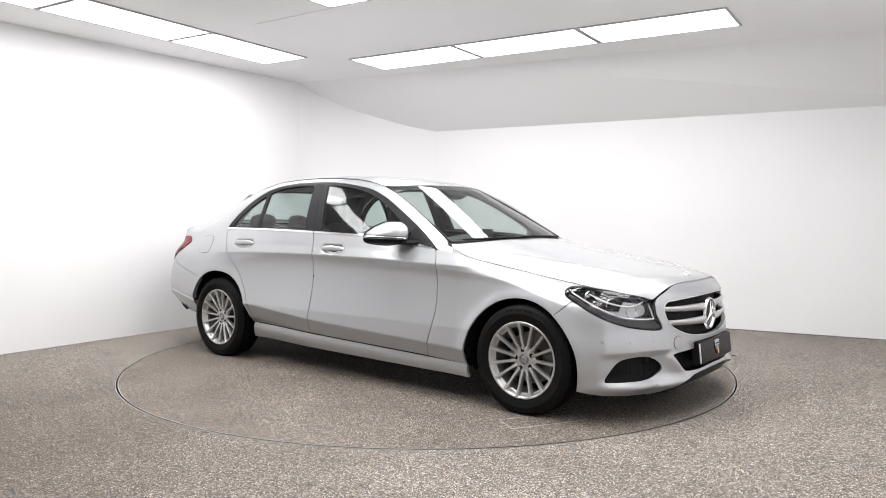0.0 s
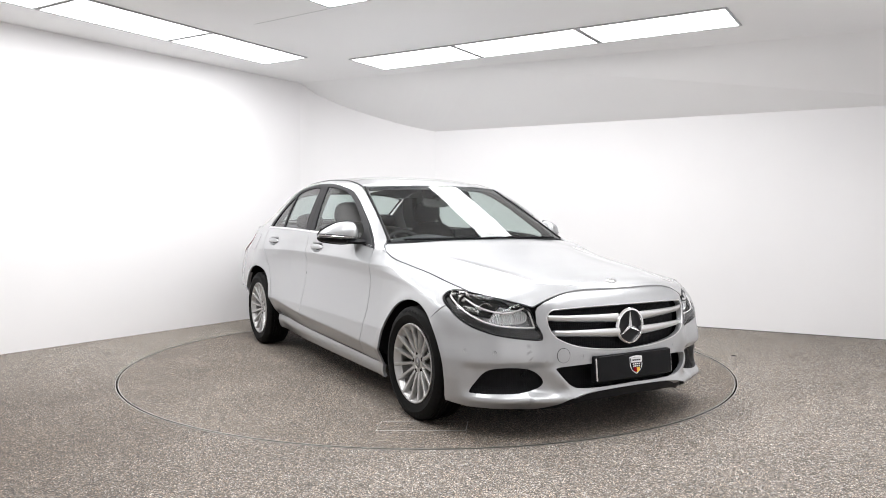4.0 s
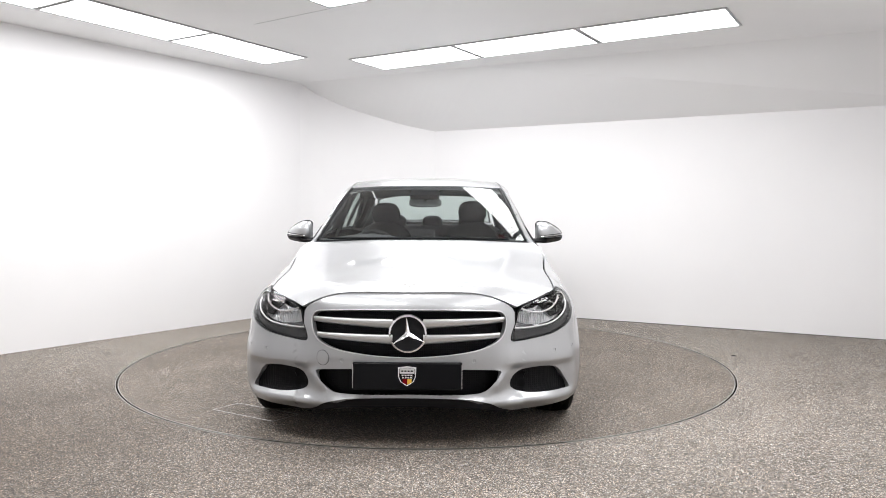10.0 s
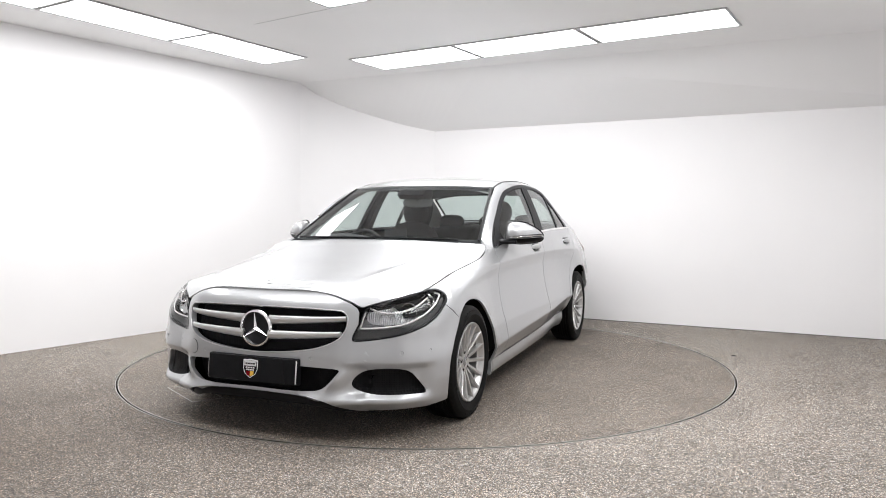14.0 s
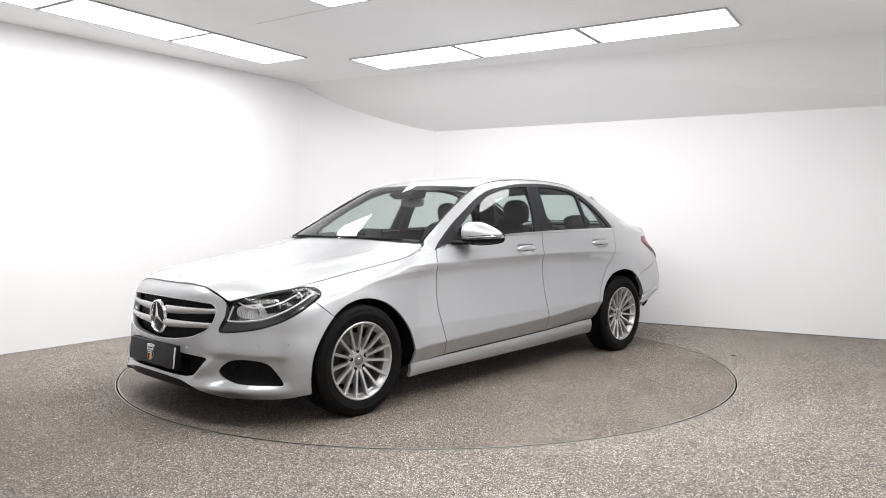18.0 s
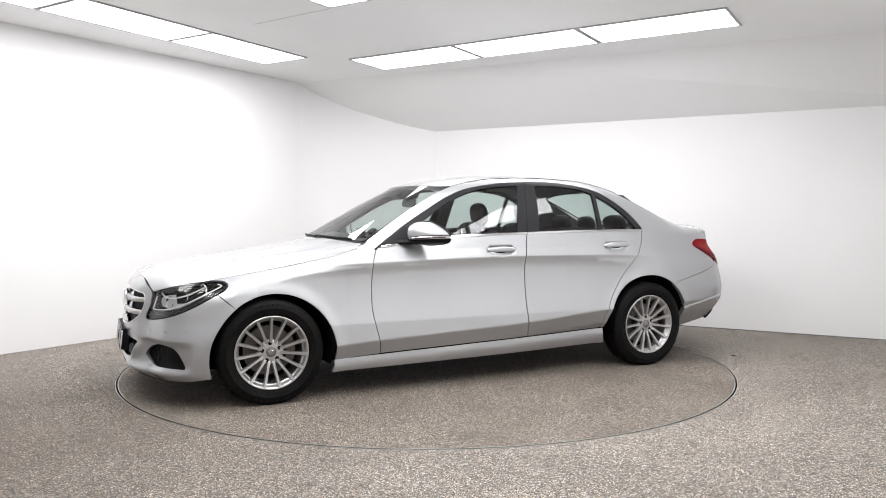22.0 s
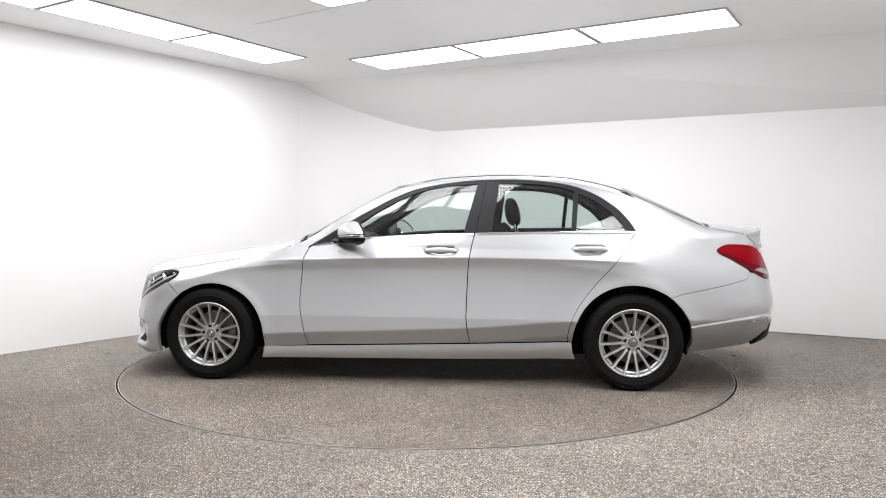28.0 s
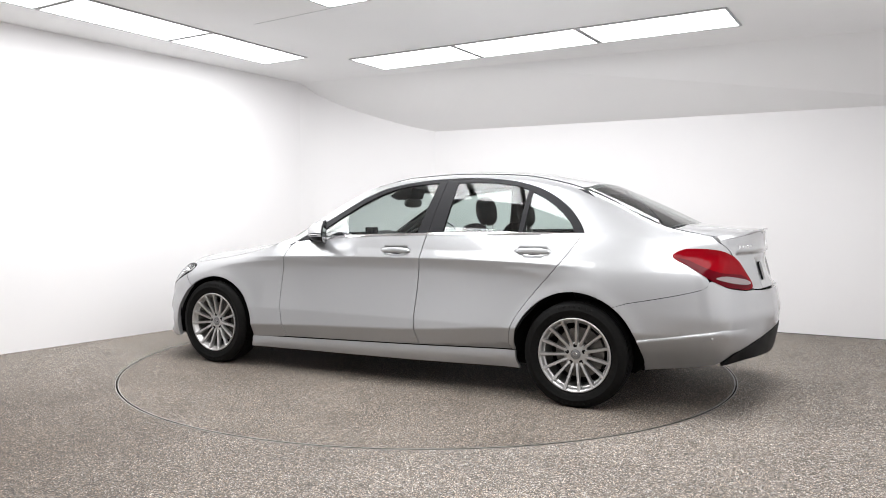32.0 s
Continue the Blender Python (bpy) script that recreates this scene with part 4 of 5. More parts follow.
    # lower intake, fog pockets
    panel("lower_grille", shrink(resample(mirrored(INTAKE), 0.012), -0.02), [], nose, GRILLE_BLACK, CAR, step=0.04, lift=-0.06, depth=0.01, label="black mesh of the lower intake")
    for s in (1, -1):
        panel("fog_grille", shrink(resample(FOG, 0.012), -0.012), [], front_surface, GRILLE_BLACK, CAR, step=0.03, lift=-0.026, depth=0.01, side=s, label="black mesh insert of the side intake")
        lamp(s)
        for q, z in ((0.924, 0.452), (0.774, 0.446), (0.323, 0.420)):
            x, y, _ = [float(v) for v in front_surface(q, z)]
            x2, y2, _ = [float(v) for v in front_surface(q + 0.01, z)]
            a = math.degrees(math.atan2(y2 - y, x2 - x))
            sn = part("parking_sensor", moved(spin([(0.0005, 0.0), (0.006, 0.001), (0.0075, 0.002), (0.009, -0.001), (0.010, -0.004)], 16), pose(0, 0, 0, 0, 0, 180)), PAINT, bumper, "round silver parking sensor")
            sn.matrix_basis = Matrix.Translation((x, s * y, z)) @ Matrix.Rotation(radians((a) * s if s > 0 else -a), 4, "Z") @ (pose(0, 0, 0, 0, 0, 180) if s > 0 else Matrix())
            sn.scale = (1, 0.5, 1)
    cover = [(-0.425 + 0.033 * math.cos(a), 0.428 + 0.036 * math.sin(a)) for a in np.linspace(0, 2 * math.pi, 28, endpoint=False)]
    panel("tow_joint", shrink(np.array(cover), -0.0022), [], front_surface, GAP, bumper, step=0.02, edge=0.008, lift=0.0008, depth=0.001, label="dark joint of the towing-eye cover")
    panel("tow_cover", cover, [], front_surface, PAINT, bumper, step=0.02, lift=0.0025, depth=0.004, label="round silver towing-eye cover")
    # dealer's plate with a shield sticker: writing and badge as plain shapes
    m = pose(2.221, 0.0, 0.353, 0, -6, 0)
    plate = part("number_plate", moved(block(-0.006, 0.006, -0.262, 0.262, -0.063, 0.063, 0.003, 1), m), PLATE, CAR, "black display plate without number")
    part("plate_edge", moved(block(-0.006, 0.003, -0.2645, -0.2615, -0.058, 0.056, 0.001, 1), m), WHITELENS, plate, "pale plate edge")
    part("plate_edge", moved(block(-0.006, 0.003, 0.2615, 0.2645, -0.058, 0.056, 0.001, 1), m), WHITELENS, plate, "pale plate edge")
    part("plate_holder", moved(block(-0.05, -0.006, -0.265, 0.265, -0.066, 0.066, 0.004, 1), m), PLASTIC, plate, "black plate holder")
    shield = [(-0.044, 0.044), (0, 0.049), (0.044, 0.044), (0.043, 0.0), (0.032, -0.026), (0.0, -0.046), (-0.032, -0.026), (-0.043, 0.0)]

    def badge(name, pts, x, mat, label):
        bm = bmesh.new()
        bm.faces.new([bm.verts.new((x, y, z)) for y, z in pts])
        r = bmesh.ops.extrude_face_region(bm, geom=bm.faces[:])
        bmesh.ops.translate(bm, vec=(0.0015, 0, 0), verts=[e for e in r["geom"] if isinstance(e, bmesh.types.BMVert)])
        part(name, moved(bm, m), mat, plate, label, flat=True)
    badge("sticker", shield, 0.0062, CHROME, "silver shield sticker")
    badge("sticker_field", [(y * 0.88, z * 0.88 - 0.001) for y, z in shield], 0.0078, PLATE, "black field of the sticker")
    badge("sticker_stripe", [(-0.020, -0.012), (-0.001, -0.012), (-0.001, -0.038), (-0.020, -0.030)], 0.0095, RED, "red stripe")
    badge("sticker_stripe", [(0.001, -0.012), (0.022, -0.012), (0.022, -0.029), (0.001, -0.038)], 0.0095, GOLD, "gold stripe")
    badge("sticker_band", [(-0.036, 0.038), (0.0, 0.041), (0.036, 0.038), (0.036, 0.014), (-0.036, 0.014)], 0.0090, SATIN, "silver band of the sticker")
    for z, w in ((0.026, 0.030), (0.006, 0.028), (-0.005, 0.026)):
        for k in range(4):
            y = -w + 2 * w * (k + 0.5) / 4
            badge("sticker_mark", [(y - w * 0.17, z + 0.0034), (y + w * 0.17, z + 0.0034), (y + w * 0.17, z - 0.0034), (y - w * 0.17, z - 0.0034)], 0.0107 if z > 0.02 else 0.0095, PLATE if z > 0.02 else WHITELENS, "dark mark" if z > 0.02 else "pale mark")
    # bonnet badge
    x, y, z = [float(v) for v in hood(2.035, 0.0)]
    part("bonnet_badge", moved(spin([(0.0005, 0.004), (0.020, 0.005), (0.024, 0.004), (0.027, 0.0)], 28), Matrix.Translation((x, y, z)) @ Matrix.Rotation(radians(14), 4, "Y") @ Matrix.Rotation(radians(90), 4, "X")), CHROME, BONNET,
         "small round chrome badge")


def lamp(s):
    """Headlamp: clear lens, dark housing, chrome bowls, light strip."""
    outline = spline(HEADLAMP, 4, True)
    glass = panel("headlamp", outline, [], nose, LENS, CAR, step=0.03, edge=0.010, lift=0.001, side=s, depth=0.004, label="clear swept-back headlamp with chrome inside")
    glass.visible_shadow = False
    panel("housing", shrink(resample(outline, 0.012), -0.003), [], nose, LAMP_DARK, glass, step=0.03, lift=-0.060, side=s, depth=-0.058, label="dark grey lamp housing")
    wide = lambda pts: [(0.53 + (q - 0.527) * 1.155, z + 0.009 * (q - 0.527) / 0.48) for q, z in pts]
    lowband = spline(wide([(0.530, 0.522), (0.552, 0.510), (0.672, 0.525), (0.784, 0.546), (0.888, 0.596), (0.968, 0.654), (1.002, 0.690)]), 4) + spline(
        wide([(0.992, 0.698), (0.945, 0.666), (0.865, 0.619), (0.775, 0.578), (0.672, 0.560), (0.556, 0.556)]), 4)
    panel("lower_band", lowband, [], nose, SMOKE, glass, step=0.03, lift=-0.012, side=s, depth=0.015, label="smoked lower band of the lamp")
    upper = spline([(0.605, 0.655), (0.74, 0.684), (0.85, 0.706), (0.96, 0.722), (1.015, 0.714), (0.975, 0.678), (0.905, 0.638), (0.82, 0.603), (0.72, 0.586), (0.625, 0.586), (0.590, 0.61)], 4, True)
    panel("reflector_panel", upper, [], nose, RIBBED, glass, step=0.03, lift=-0.045, side=s, depth=0.01, label="ribbed chrome reflector panel")
    strip = spline(wide([(0.575, 0.640), (0.562, 0.580), (0.566, 0.562), (0.672, 0.566), (0.770, 0.583), (0.858, 0.622), (0.932, 0.668), (0.975, 0.700), (0.950, 0.712)]), 5)
    line = [tuple(float(v) for v in nose(q, z)) for q, z in strip]
    part("light_strip", tube([(x - 0.014, s * (y - 0.010), z) for x, y, z in line], 0.0045, 8), WHITELENS, glass, "white daytime light strip")
    brow = spline(wide([(0.590, 0.657), (0.66, 0.634), (0.74, 0.634), (0.82, 0.655), (0.89, 0.695)]), 5)
    line = [tuple(float(v) for v in nose(q, z)) for q, z in brow]
    part("light_strip", tube([(x - 0.026, s * (y - 0.014), z) for x, y, z in line], 0.0045, 8), WHITELENS, glass, "white brow strip")
    for q, z, r in ((0.70, 0.606, 0.036), (0.825, 0.640, 0.040), (0.940, 0.684, 0.032)):
        x, y, _ = [float(v) for v in nose(q, z)]
        a = math.degrees(math.atan2(y * 0.45, 1.0))
        bowl = spin([(0.004, -0.034), (r * 0.45, -0.028), (r * 0.8, -0.012), (r, 0.004), (r * 1.06, 0.005), (r * 1.1, 0.0)], 28)
        part("reflector", moved(bowl, Matrix.Translation((x - 0.040, s * (y - 0.018), z)) @ pose(0, 0, 0, 0, 0, 22 * s - 90)), CHROME, glass, "chrome reflector bowl")
        bulb = spin([(0.0005, 0.0), (0.009, -0.003), (0.012, -0.010), (0.012, -0.03)], 16)
        part("projector", moved(bulb, Matrix.Translation((x - 0.042, s * (y - 0.018), z)) @ pose(0, 0, 0, 0, 0, 22 * s - 90)), WHITELENS, glass, "bulb lens")
    rim = [tuple(float(v) for v in nose(q, z)) for q, z in resample(outline, 0.012)]
    part("lamp_seal", tube([(x - 0.003, s * (y - 0.002), z) for x, y, z in rim], 0.004, 6, True), BLACK, glass, "black seal")


GRILLE_BLACK = material("grille_mesh", (0.004, 0.004, 0.005), 0.6)
vor = node(GRILLE_BLACK, "ShaderNodeTexVoronoi", Scale=90.0, Randomness=0.0)
cog = GRILLE_BLACK.node_tree.nodes.new("ShaderNodeTexCoord")
wire(GRILLE_BLACK, cog, "Object", vor, "Vector")
bumpy(GRILLE_BLACK, vor, "Distance", 0.5, 0.006)
PLATE = material("black_plate", (0.004, 0.004, 0.005), 0.4)
bsdf(PLATE).inputs["Specular IOR Level"].default_value = 0.14
bsdf(PLATE).inputs["Roughness"].default_value = 0.22
for dark in (GRILLE_BLACK,):
    bsdf(dark).inputs["Specular IOR Level"].default_value = 0.15
GOLD = material("gold_stripe", (0.75, 0.45, 0.05), 0.4)
RIBBED = material("ribbed_chrome", (0.80, 0.80, 0.81), 0.30, 0.75)
rib_at = RIBBED.node_tree.nodes.new("ShaderNodeTexCoord")
rib = node(RIBBED, "ShaderNodeTexWave", Scale=32.0, Distortion=1.5, Detail=1.0)
rib.bands_direction = "Y"
wire(RIBBED, rib_at, "Object", rib, "Vector")
bumpy(RIBBED, rib, "Fac", 0.9, 0.006)
LAMP_DARK = material("lamp_housing", (0.20, 0.20, 0.205), 0.2, 0.9)
SMOKE = material("smoked_plastic", (0.009, 0.009, 0.010), 0.25)
front_end()


# ---- rear end ----
deck_mid = smooth((-1.90, 1.098), (-1.955, 1.083), (-2.10, 1.069), (-2.25, 1.054), (-2.33, 1.050), (-2.385, 1.051))


def deck(x, y):
    a = np.clip(np.abs(y) / np.maximum(top_y(x), 0.3), 0, 1.08)
    edge = top_z(x) + 0.024 * np.clip((-2.14 - x) / 0.20, 0, 1) ** 1.5
    return x, y, deck_mid(x) - (deck_mid(x) - edge) * a**3.2


def rear_face(q, z):
    """Boot face: leans in under the lip, with a hollow for the plate."""
    x, y, z = tail(q, z)
    a = np.abs(q)
    hollow = 0.024 * np.clip((0.36 - a) / 0.05, 0, 1) * np.exp(-(((z - 0.80) / 0.085) ** 4))
    ledge = 0.014 * np.clip((0.919 - z) / 0.007, 0, 1) * np.clip((0.62 - a) / 0.05, 0, 1)
    return x + hollow + ledge, y, z


def rear_end():
    le = [np.array((x, float(top_y(x)))) for x in np.linspace(-1.93, -2.13, 12)]
    back = spline([(-2.165, 0.612), (-2.235, 0.562), (-2.292, 0.475), (-2.342, 0.30), (-2.366, 0.12), (-2.371, 0.0), (-2.366, -0.12), (-2.342, -0.30), (-2.292, -0.475), (-2.235, -0.562), (-2.165, -0.612)], 5)
    front = spline([(-1.93, -0.60), (-1.955, -0.5), (-1.972, -0.2), (-1.975, 0), (-1.972, 0.2), (-1.955, 0.5), (-1.93, 0.60)], 3)
    lid = panel("boot_lid", le + back + [q * (1, -1) for q in le[::-1]] + front, [], deck, PAINT, CAR, step=0.035, depth=0.03, gap=0.002, label="silver boot lid with a lip")
    half = (spline([(0.0, 1.030), (0.30, 1.026), (0.50, 1.012), (0.62, 0.997), (0.700, 0.986)], 4) + [np.array(q) for q in ((0.680, 0.970), (0.655, 0.953), (0.634, 0.930), (0.624, 0.907))] + spline([(0.576, 0.870), (0.537, 0.808), (0.504, 0.738), (0.470, 0.712), (0.30, 0.705), (0.0, 0.703)], 4))
    panel("boot_face", mirrored(half), [], rear_face, PAINT, lid, lines=[[(q, 0.915 + dz) for q in np.linspace(-0.58, 0.58, 60)] for dz in (-0.003, 0.004)], step=0.025, edge=0.012, lift=0.003, depth=0.025, label="silver boot face with a plate recess")
    # lip joining deck and face
    rings = []
    for k in np.linspace(-1, 1, 25):
        q = 0.69 * k
        a = [float(v) for v in tail(q, 1.030 - 0.044 * abs(k) ** 2.6)]
        yd = a[1]
        xs = float(np.interp(abs(yd), [0, 0.12, 0.30, 0.475, 0.562, 0.612], [-2.371, -2.366, -2.342, -2.292, -2.235, -2.165]))
        b = [float(v) for v in deck(xs, yd)]
        rings.append([(b[0] + 0.01, b[1], b[2] - 0.003), (b[0] - 0.004, b[1], b[2] + 0.003), (b[0] - 0.012, b[1], b[2] - 0.003), (a[0] - 0.002, a[1], a[2] + 0.004), (a[0] + 0.008, a[1], a[2] - 0.004), (b[0] + 0.02, b[1], b[2] - 0.02)])
    part("boot_lip", loft(rings), PAINT, lid, "silver boot lip", sharp=60)
    half = (spline([(0.0, 0.697), (0.30, 0.699), (0.470, 0.705), (0.511, 0.712), (0.556, 0.708), (0.647, 0.719), (0.715, 0.738), (0.764, 0.762), (0.800, 0.765), (0.8235, 0.735)], 4)
            + spline([(0.875, 0.7155), (0.997, 0.6875), (1.163, 0.6545), (1.290, 0.6305)], 4) + round_arch(ARCH_R, 127.0, 191.0, GIRTH_T, tail_x, -1)
            + spline([(0.926, 0.250), (0.742, 0.279)], 3) + spline([(0.660, 0.364), (0.511, 0.417), (0.35, 0.447), (0.203, 0.463), (0.0, 0.470)], 4))

    def bumper_surface(q, z):
        x, y, z = tail(q, z)
        a = np.abs(q)
        zc = 0.500 - 0.165 * np.clip(a - 0.75, 0, 1)
        f = np.clip((a - 0.55) / 0.3, 0, 1)
        under = np.maximum(zc - z, 0) * f * f * (3 - 2 * f)
        g = np.clip((1.27 - a) / 0.5, 0, 1)
        g = g * g * (3 - 2 * g)
        h = f * f * (3 - 2 * f)
        d = 0.010 * np.exp(-((z - 0.56) / 0.05) ** 2) * g + (0.005 * np.clip((zc - z) / 0.009, 0, 1) - 0.004 * np.exp(-np.maximum(z - zc, 0) / 0.03) * (z > zc)) * h - 0.30 * np.maximum(under - 0.015, 0)
        return x - d * np.clip((1.15 - a) / 0.6, 0, 1), y + np.sign(q) * (d * np.clip((a - 0.5) * 2, 0, 1)), z
    CREASE = [[(k * q, 0.500 - 0.165 * max(0, q - 0.75) + dz) for q in np.linspace(0.6, 1.3, 50)] for k in (1, -1) for dz in (-0.020, -0.008, -0.0005, 0.006)]
    bumper = panel("rear_bumper", mirrored(half), [], bumper_surface, PAINT, CAR, lines=CREASE, step=0.02, edge=0.012, depth=0.03, gap=0.001, label="silver rear bumper with a lower crease")
    dif = (spline([(0.0, 0.466), (0.203, 0.459), (0.35, 0.443), (0.511, 0.413), (0.660, 0.360), (0.738, 0.282)], 4) + spline([(0.66, 0.300), (0.56, 0.316), (0.445, 0.318), (0.2, 0.312), (0.0, 0.310)], 4))
    panel("diffuser", mirrored(dif), [], lambda q, z: (tail(q, z)[0] - 0.004, tail(q, z)[1], z), PLASTIC, bumper, step=0.03, edge=0.015, depth=0.06, label="black textured lower valance")
    for s in (1, -1):
        outline = spline(TAIL_LAMP, 4, True)
        lampo = panel("tail_lamp", outline, [], tail, RED, CAR, step=0.025, edge=0.010, lift=0.003, side=s, depth=0.03, label="wraparound red tail lamp")
        dark = spline([(0.975, 0.895), (0.945, 0.874), (0.895, 0.838), (0.810, 0.785), (0.750, 0.752), (0.668, 0.728), (0.562, 0.720), (0.532, 0.736), (0.555, 0.780)], 4) + spline(
            [(0.600, 0.800), (0.720, 0.812), (0.820, 0.842), (0.900, 0.878)], 4)
        panel("lamp_band", dark, [], tail, DARKRED, lampo, step=0.025, edge=0.010, lift=0.0045, side=s, depth=0.002, label="dark red lower band")
        whit = spline([(0.761, 0.783), (0.702, 0.793), (0.635, 0.783), (0.562, 0.768), (0.531, 0.748), (0.571, 0.741), (0.652, 0.752), (0.720, 0.768)], 4, True)
        panel("reversing_lens", whit, [], tail, BACKLENS, lampo, step=0.02, edge=0.008, lift=0.0062, side=s, depth=0.002, label="clear reversing lens")
        x, y, z = [float(v) for v in bumper_surface(0.815, 0.454)]
        sn = part("parking_sensor", spin([(0.0005, -0.006), (0.007, -0.005), (0.009, -0.003), (0.010, 0.001)], 16), PAINT, bumper, "round silver parking sensor")
        sn.matrix_basis = Matrix.Translation((x, s * y, z)) @ pose(0, 0, 0, 0, 0, (180 - 40) if s > 0 else 40)
        # model lettering on the boot as plain bars
        for k in range(5):
            q = 0.545 - 0.034 * k
            a = [float(v) for v in rear_face(q, 0.948)]
            b = [float(v) for v in rear_face(q - 0.01, 0.950)]
            ang = math.degrees(math.atan2(b[1] - a[1], b[0] - a[0]))
            if s > 0:
                bar = part("letter_bar", block(-0.010, 0.010, -0.003, 0.003, -0.013, 0.013, 0.002, 1), CHROME, lid, "chrome lettering bar")
                bar.matrix_basis = Matrix.Translation((a[0], a[1], 0.948)) @ pose(0, 0, 0, 0, 0, ang)
    m = pose(-2.366, 0, 0.802, 0, 15, 0)
    part("rear_plate", moved(block(-0.005, 0.005, -0.258, 0.258, -0.055, 0.055, 0.003, 1), m), PLATE, CAR, "black display plate without number")
    part("boot_badge", moved(spin([(0.0005, -0.006), (0.03, -0.006), (0.036, -0.005), (0.040, 0.0)], 28), pose(-2.372, 0, 0.952, 0, 10, 90) @ pose(0, 0, 0, 0, 0, 180)), CHROME, lid, "round chrome badge")


rear_end()


# ---- wheels ----
def wheel_meshes():
    """Meshes of a wheel about its own y axis; outer face towards +y."""
    made = {}
    R = 0.317
    prof = [(0.205, 0.070), (0.222, 0.092), (0.240, 0.1005), (0.262, 0.1045), (0.266, 0.1065), (0.270, 0.1045), (0.288, 0.101), (0.300, 0.094), (0.309, 0.084), (0.3135, 0.076)]
    for k in range(-3, 4):
        y = -k * 0.021
        prof += [(R - 0.0005 * k * k, y + 0.0085), (R - 0.0005 * k * k, y - 0.0075), (R - 0.0075, y - 0.009), (R - 0.0075, y - 0.0115)]
    prof = prof[:-2] + [(0.309, -0.084), (0.288, -0.101), (0.240, -0.100), (0.205, -0.080)]
    made["tyre"] = spin(prof, 96)
    made["rim"] = spin([(0.205, 0.060), (0.212, 0.088), (0.2185, 0.0935), (0.2205, 0.090), (0.2205, 0.096), (0.2165, 0.0985), (0.211, 0.097), (0.205, 0.090), (0.200, 0.072), (0.1955, 0.066), (0.190, 0.062)], 72)
    made["barrel"] = spin([(0.190, 0.062), (0.187, 0.040), (0.185, 0.0), (0.188, -0.07)], 60)
    secs = []
    for r, w, y, d in ((0.036, 0.0075, 0.052, 0.020), (0.060, 0.0100, 0.062, 0.026), (0.10, 0.0090, 0.073, 0.026), (0.15, 0.0090, 0.082, 0.026), (0.185, 0.0096, 0.089, 0.026), (0.2135, 0.0105, 0.0990, 0.024)):
        secs.append([(r, y - d, -w * 1.1), (r, y - 0.005, -w), (r, y, -w * 0.72), (r, y, w * 0.72), (r, y - 0.005, w), (r, y - d, w * 1.1)])
    bm = bmesh.new()
    vs = [[bm.verts.new(q) for q in sec] for sec in secs]
    for A, B in zip(vs[:-1], vs[1:]):
        for j in range(6):
            bm.faces.new((A[j], A[(j + 1) % 6], B[(j + 1) % 6], B[j]))
    bm.faces.new(vs[0])
    bm.faces.new(vs[-1][::-1])
    made["spoke"] = bm
    made["hub"] = spin([(0.0295, 0.058), (0.031, 0.061), (0.050, 0.0597), (0.068, 0.0585), (0.074, 0.054), (0.075, 0.030), (0.055, 0.0)], 40)
    made["cap"] = spin([(0.0005, 0.0635), (0.012, 0.0635), (0.022, 0.062), (0.028, 0.058), (0.0293, 0.050)], 32)
    made["bolt"] = spin([(0.0005, 0.0600), (0.0120, 0.0602), (0.0128, 0.0585), (0.0128, 0.045)], 16)
    made["disc"] = spin([(0.0005, 0.004), (0.07, 0.004), (0.072, -0.02), (0.150, -0.022), (0.150, -0.045), (0.07, -0.047)], 48)
    # added black sheet behind the spokes, standing for shade
    made["back"] = spin([(0.0005, -0.055), (0.186, -0.060)], 40)
    return made


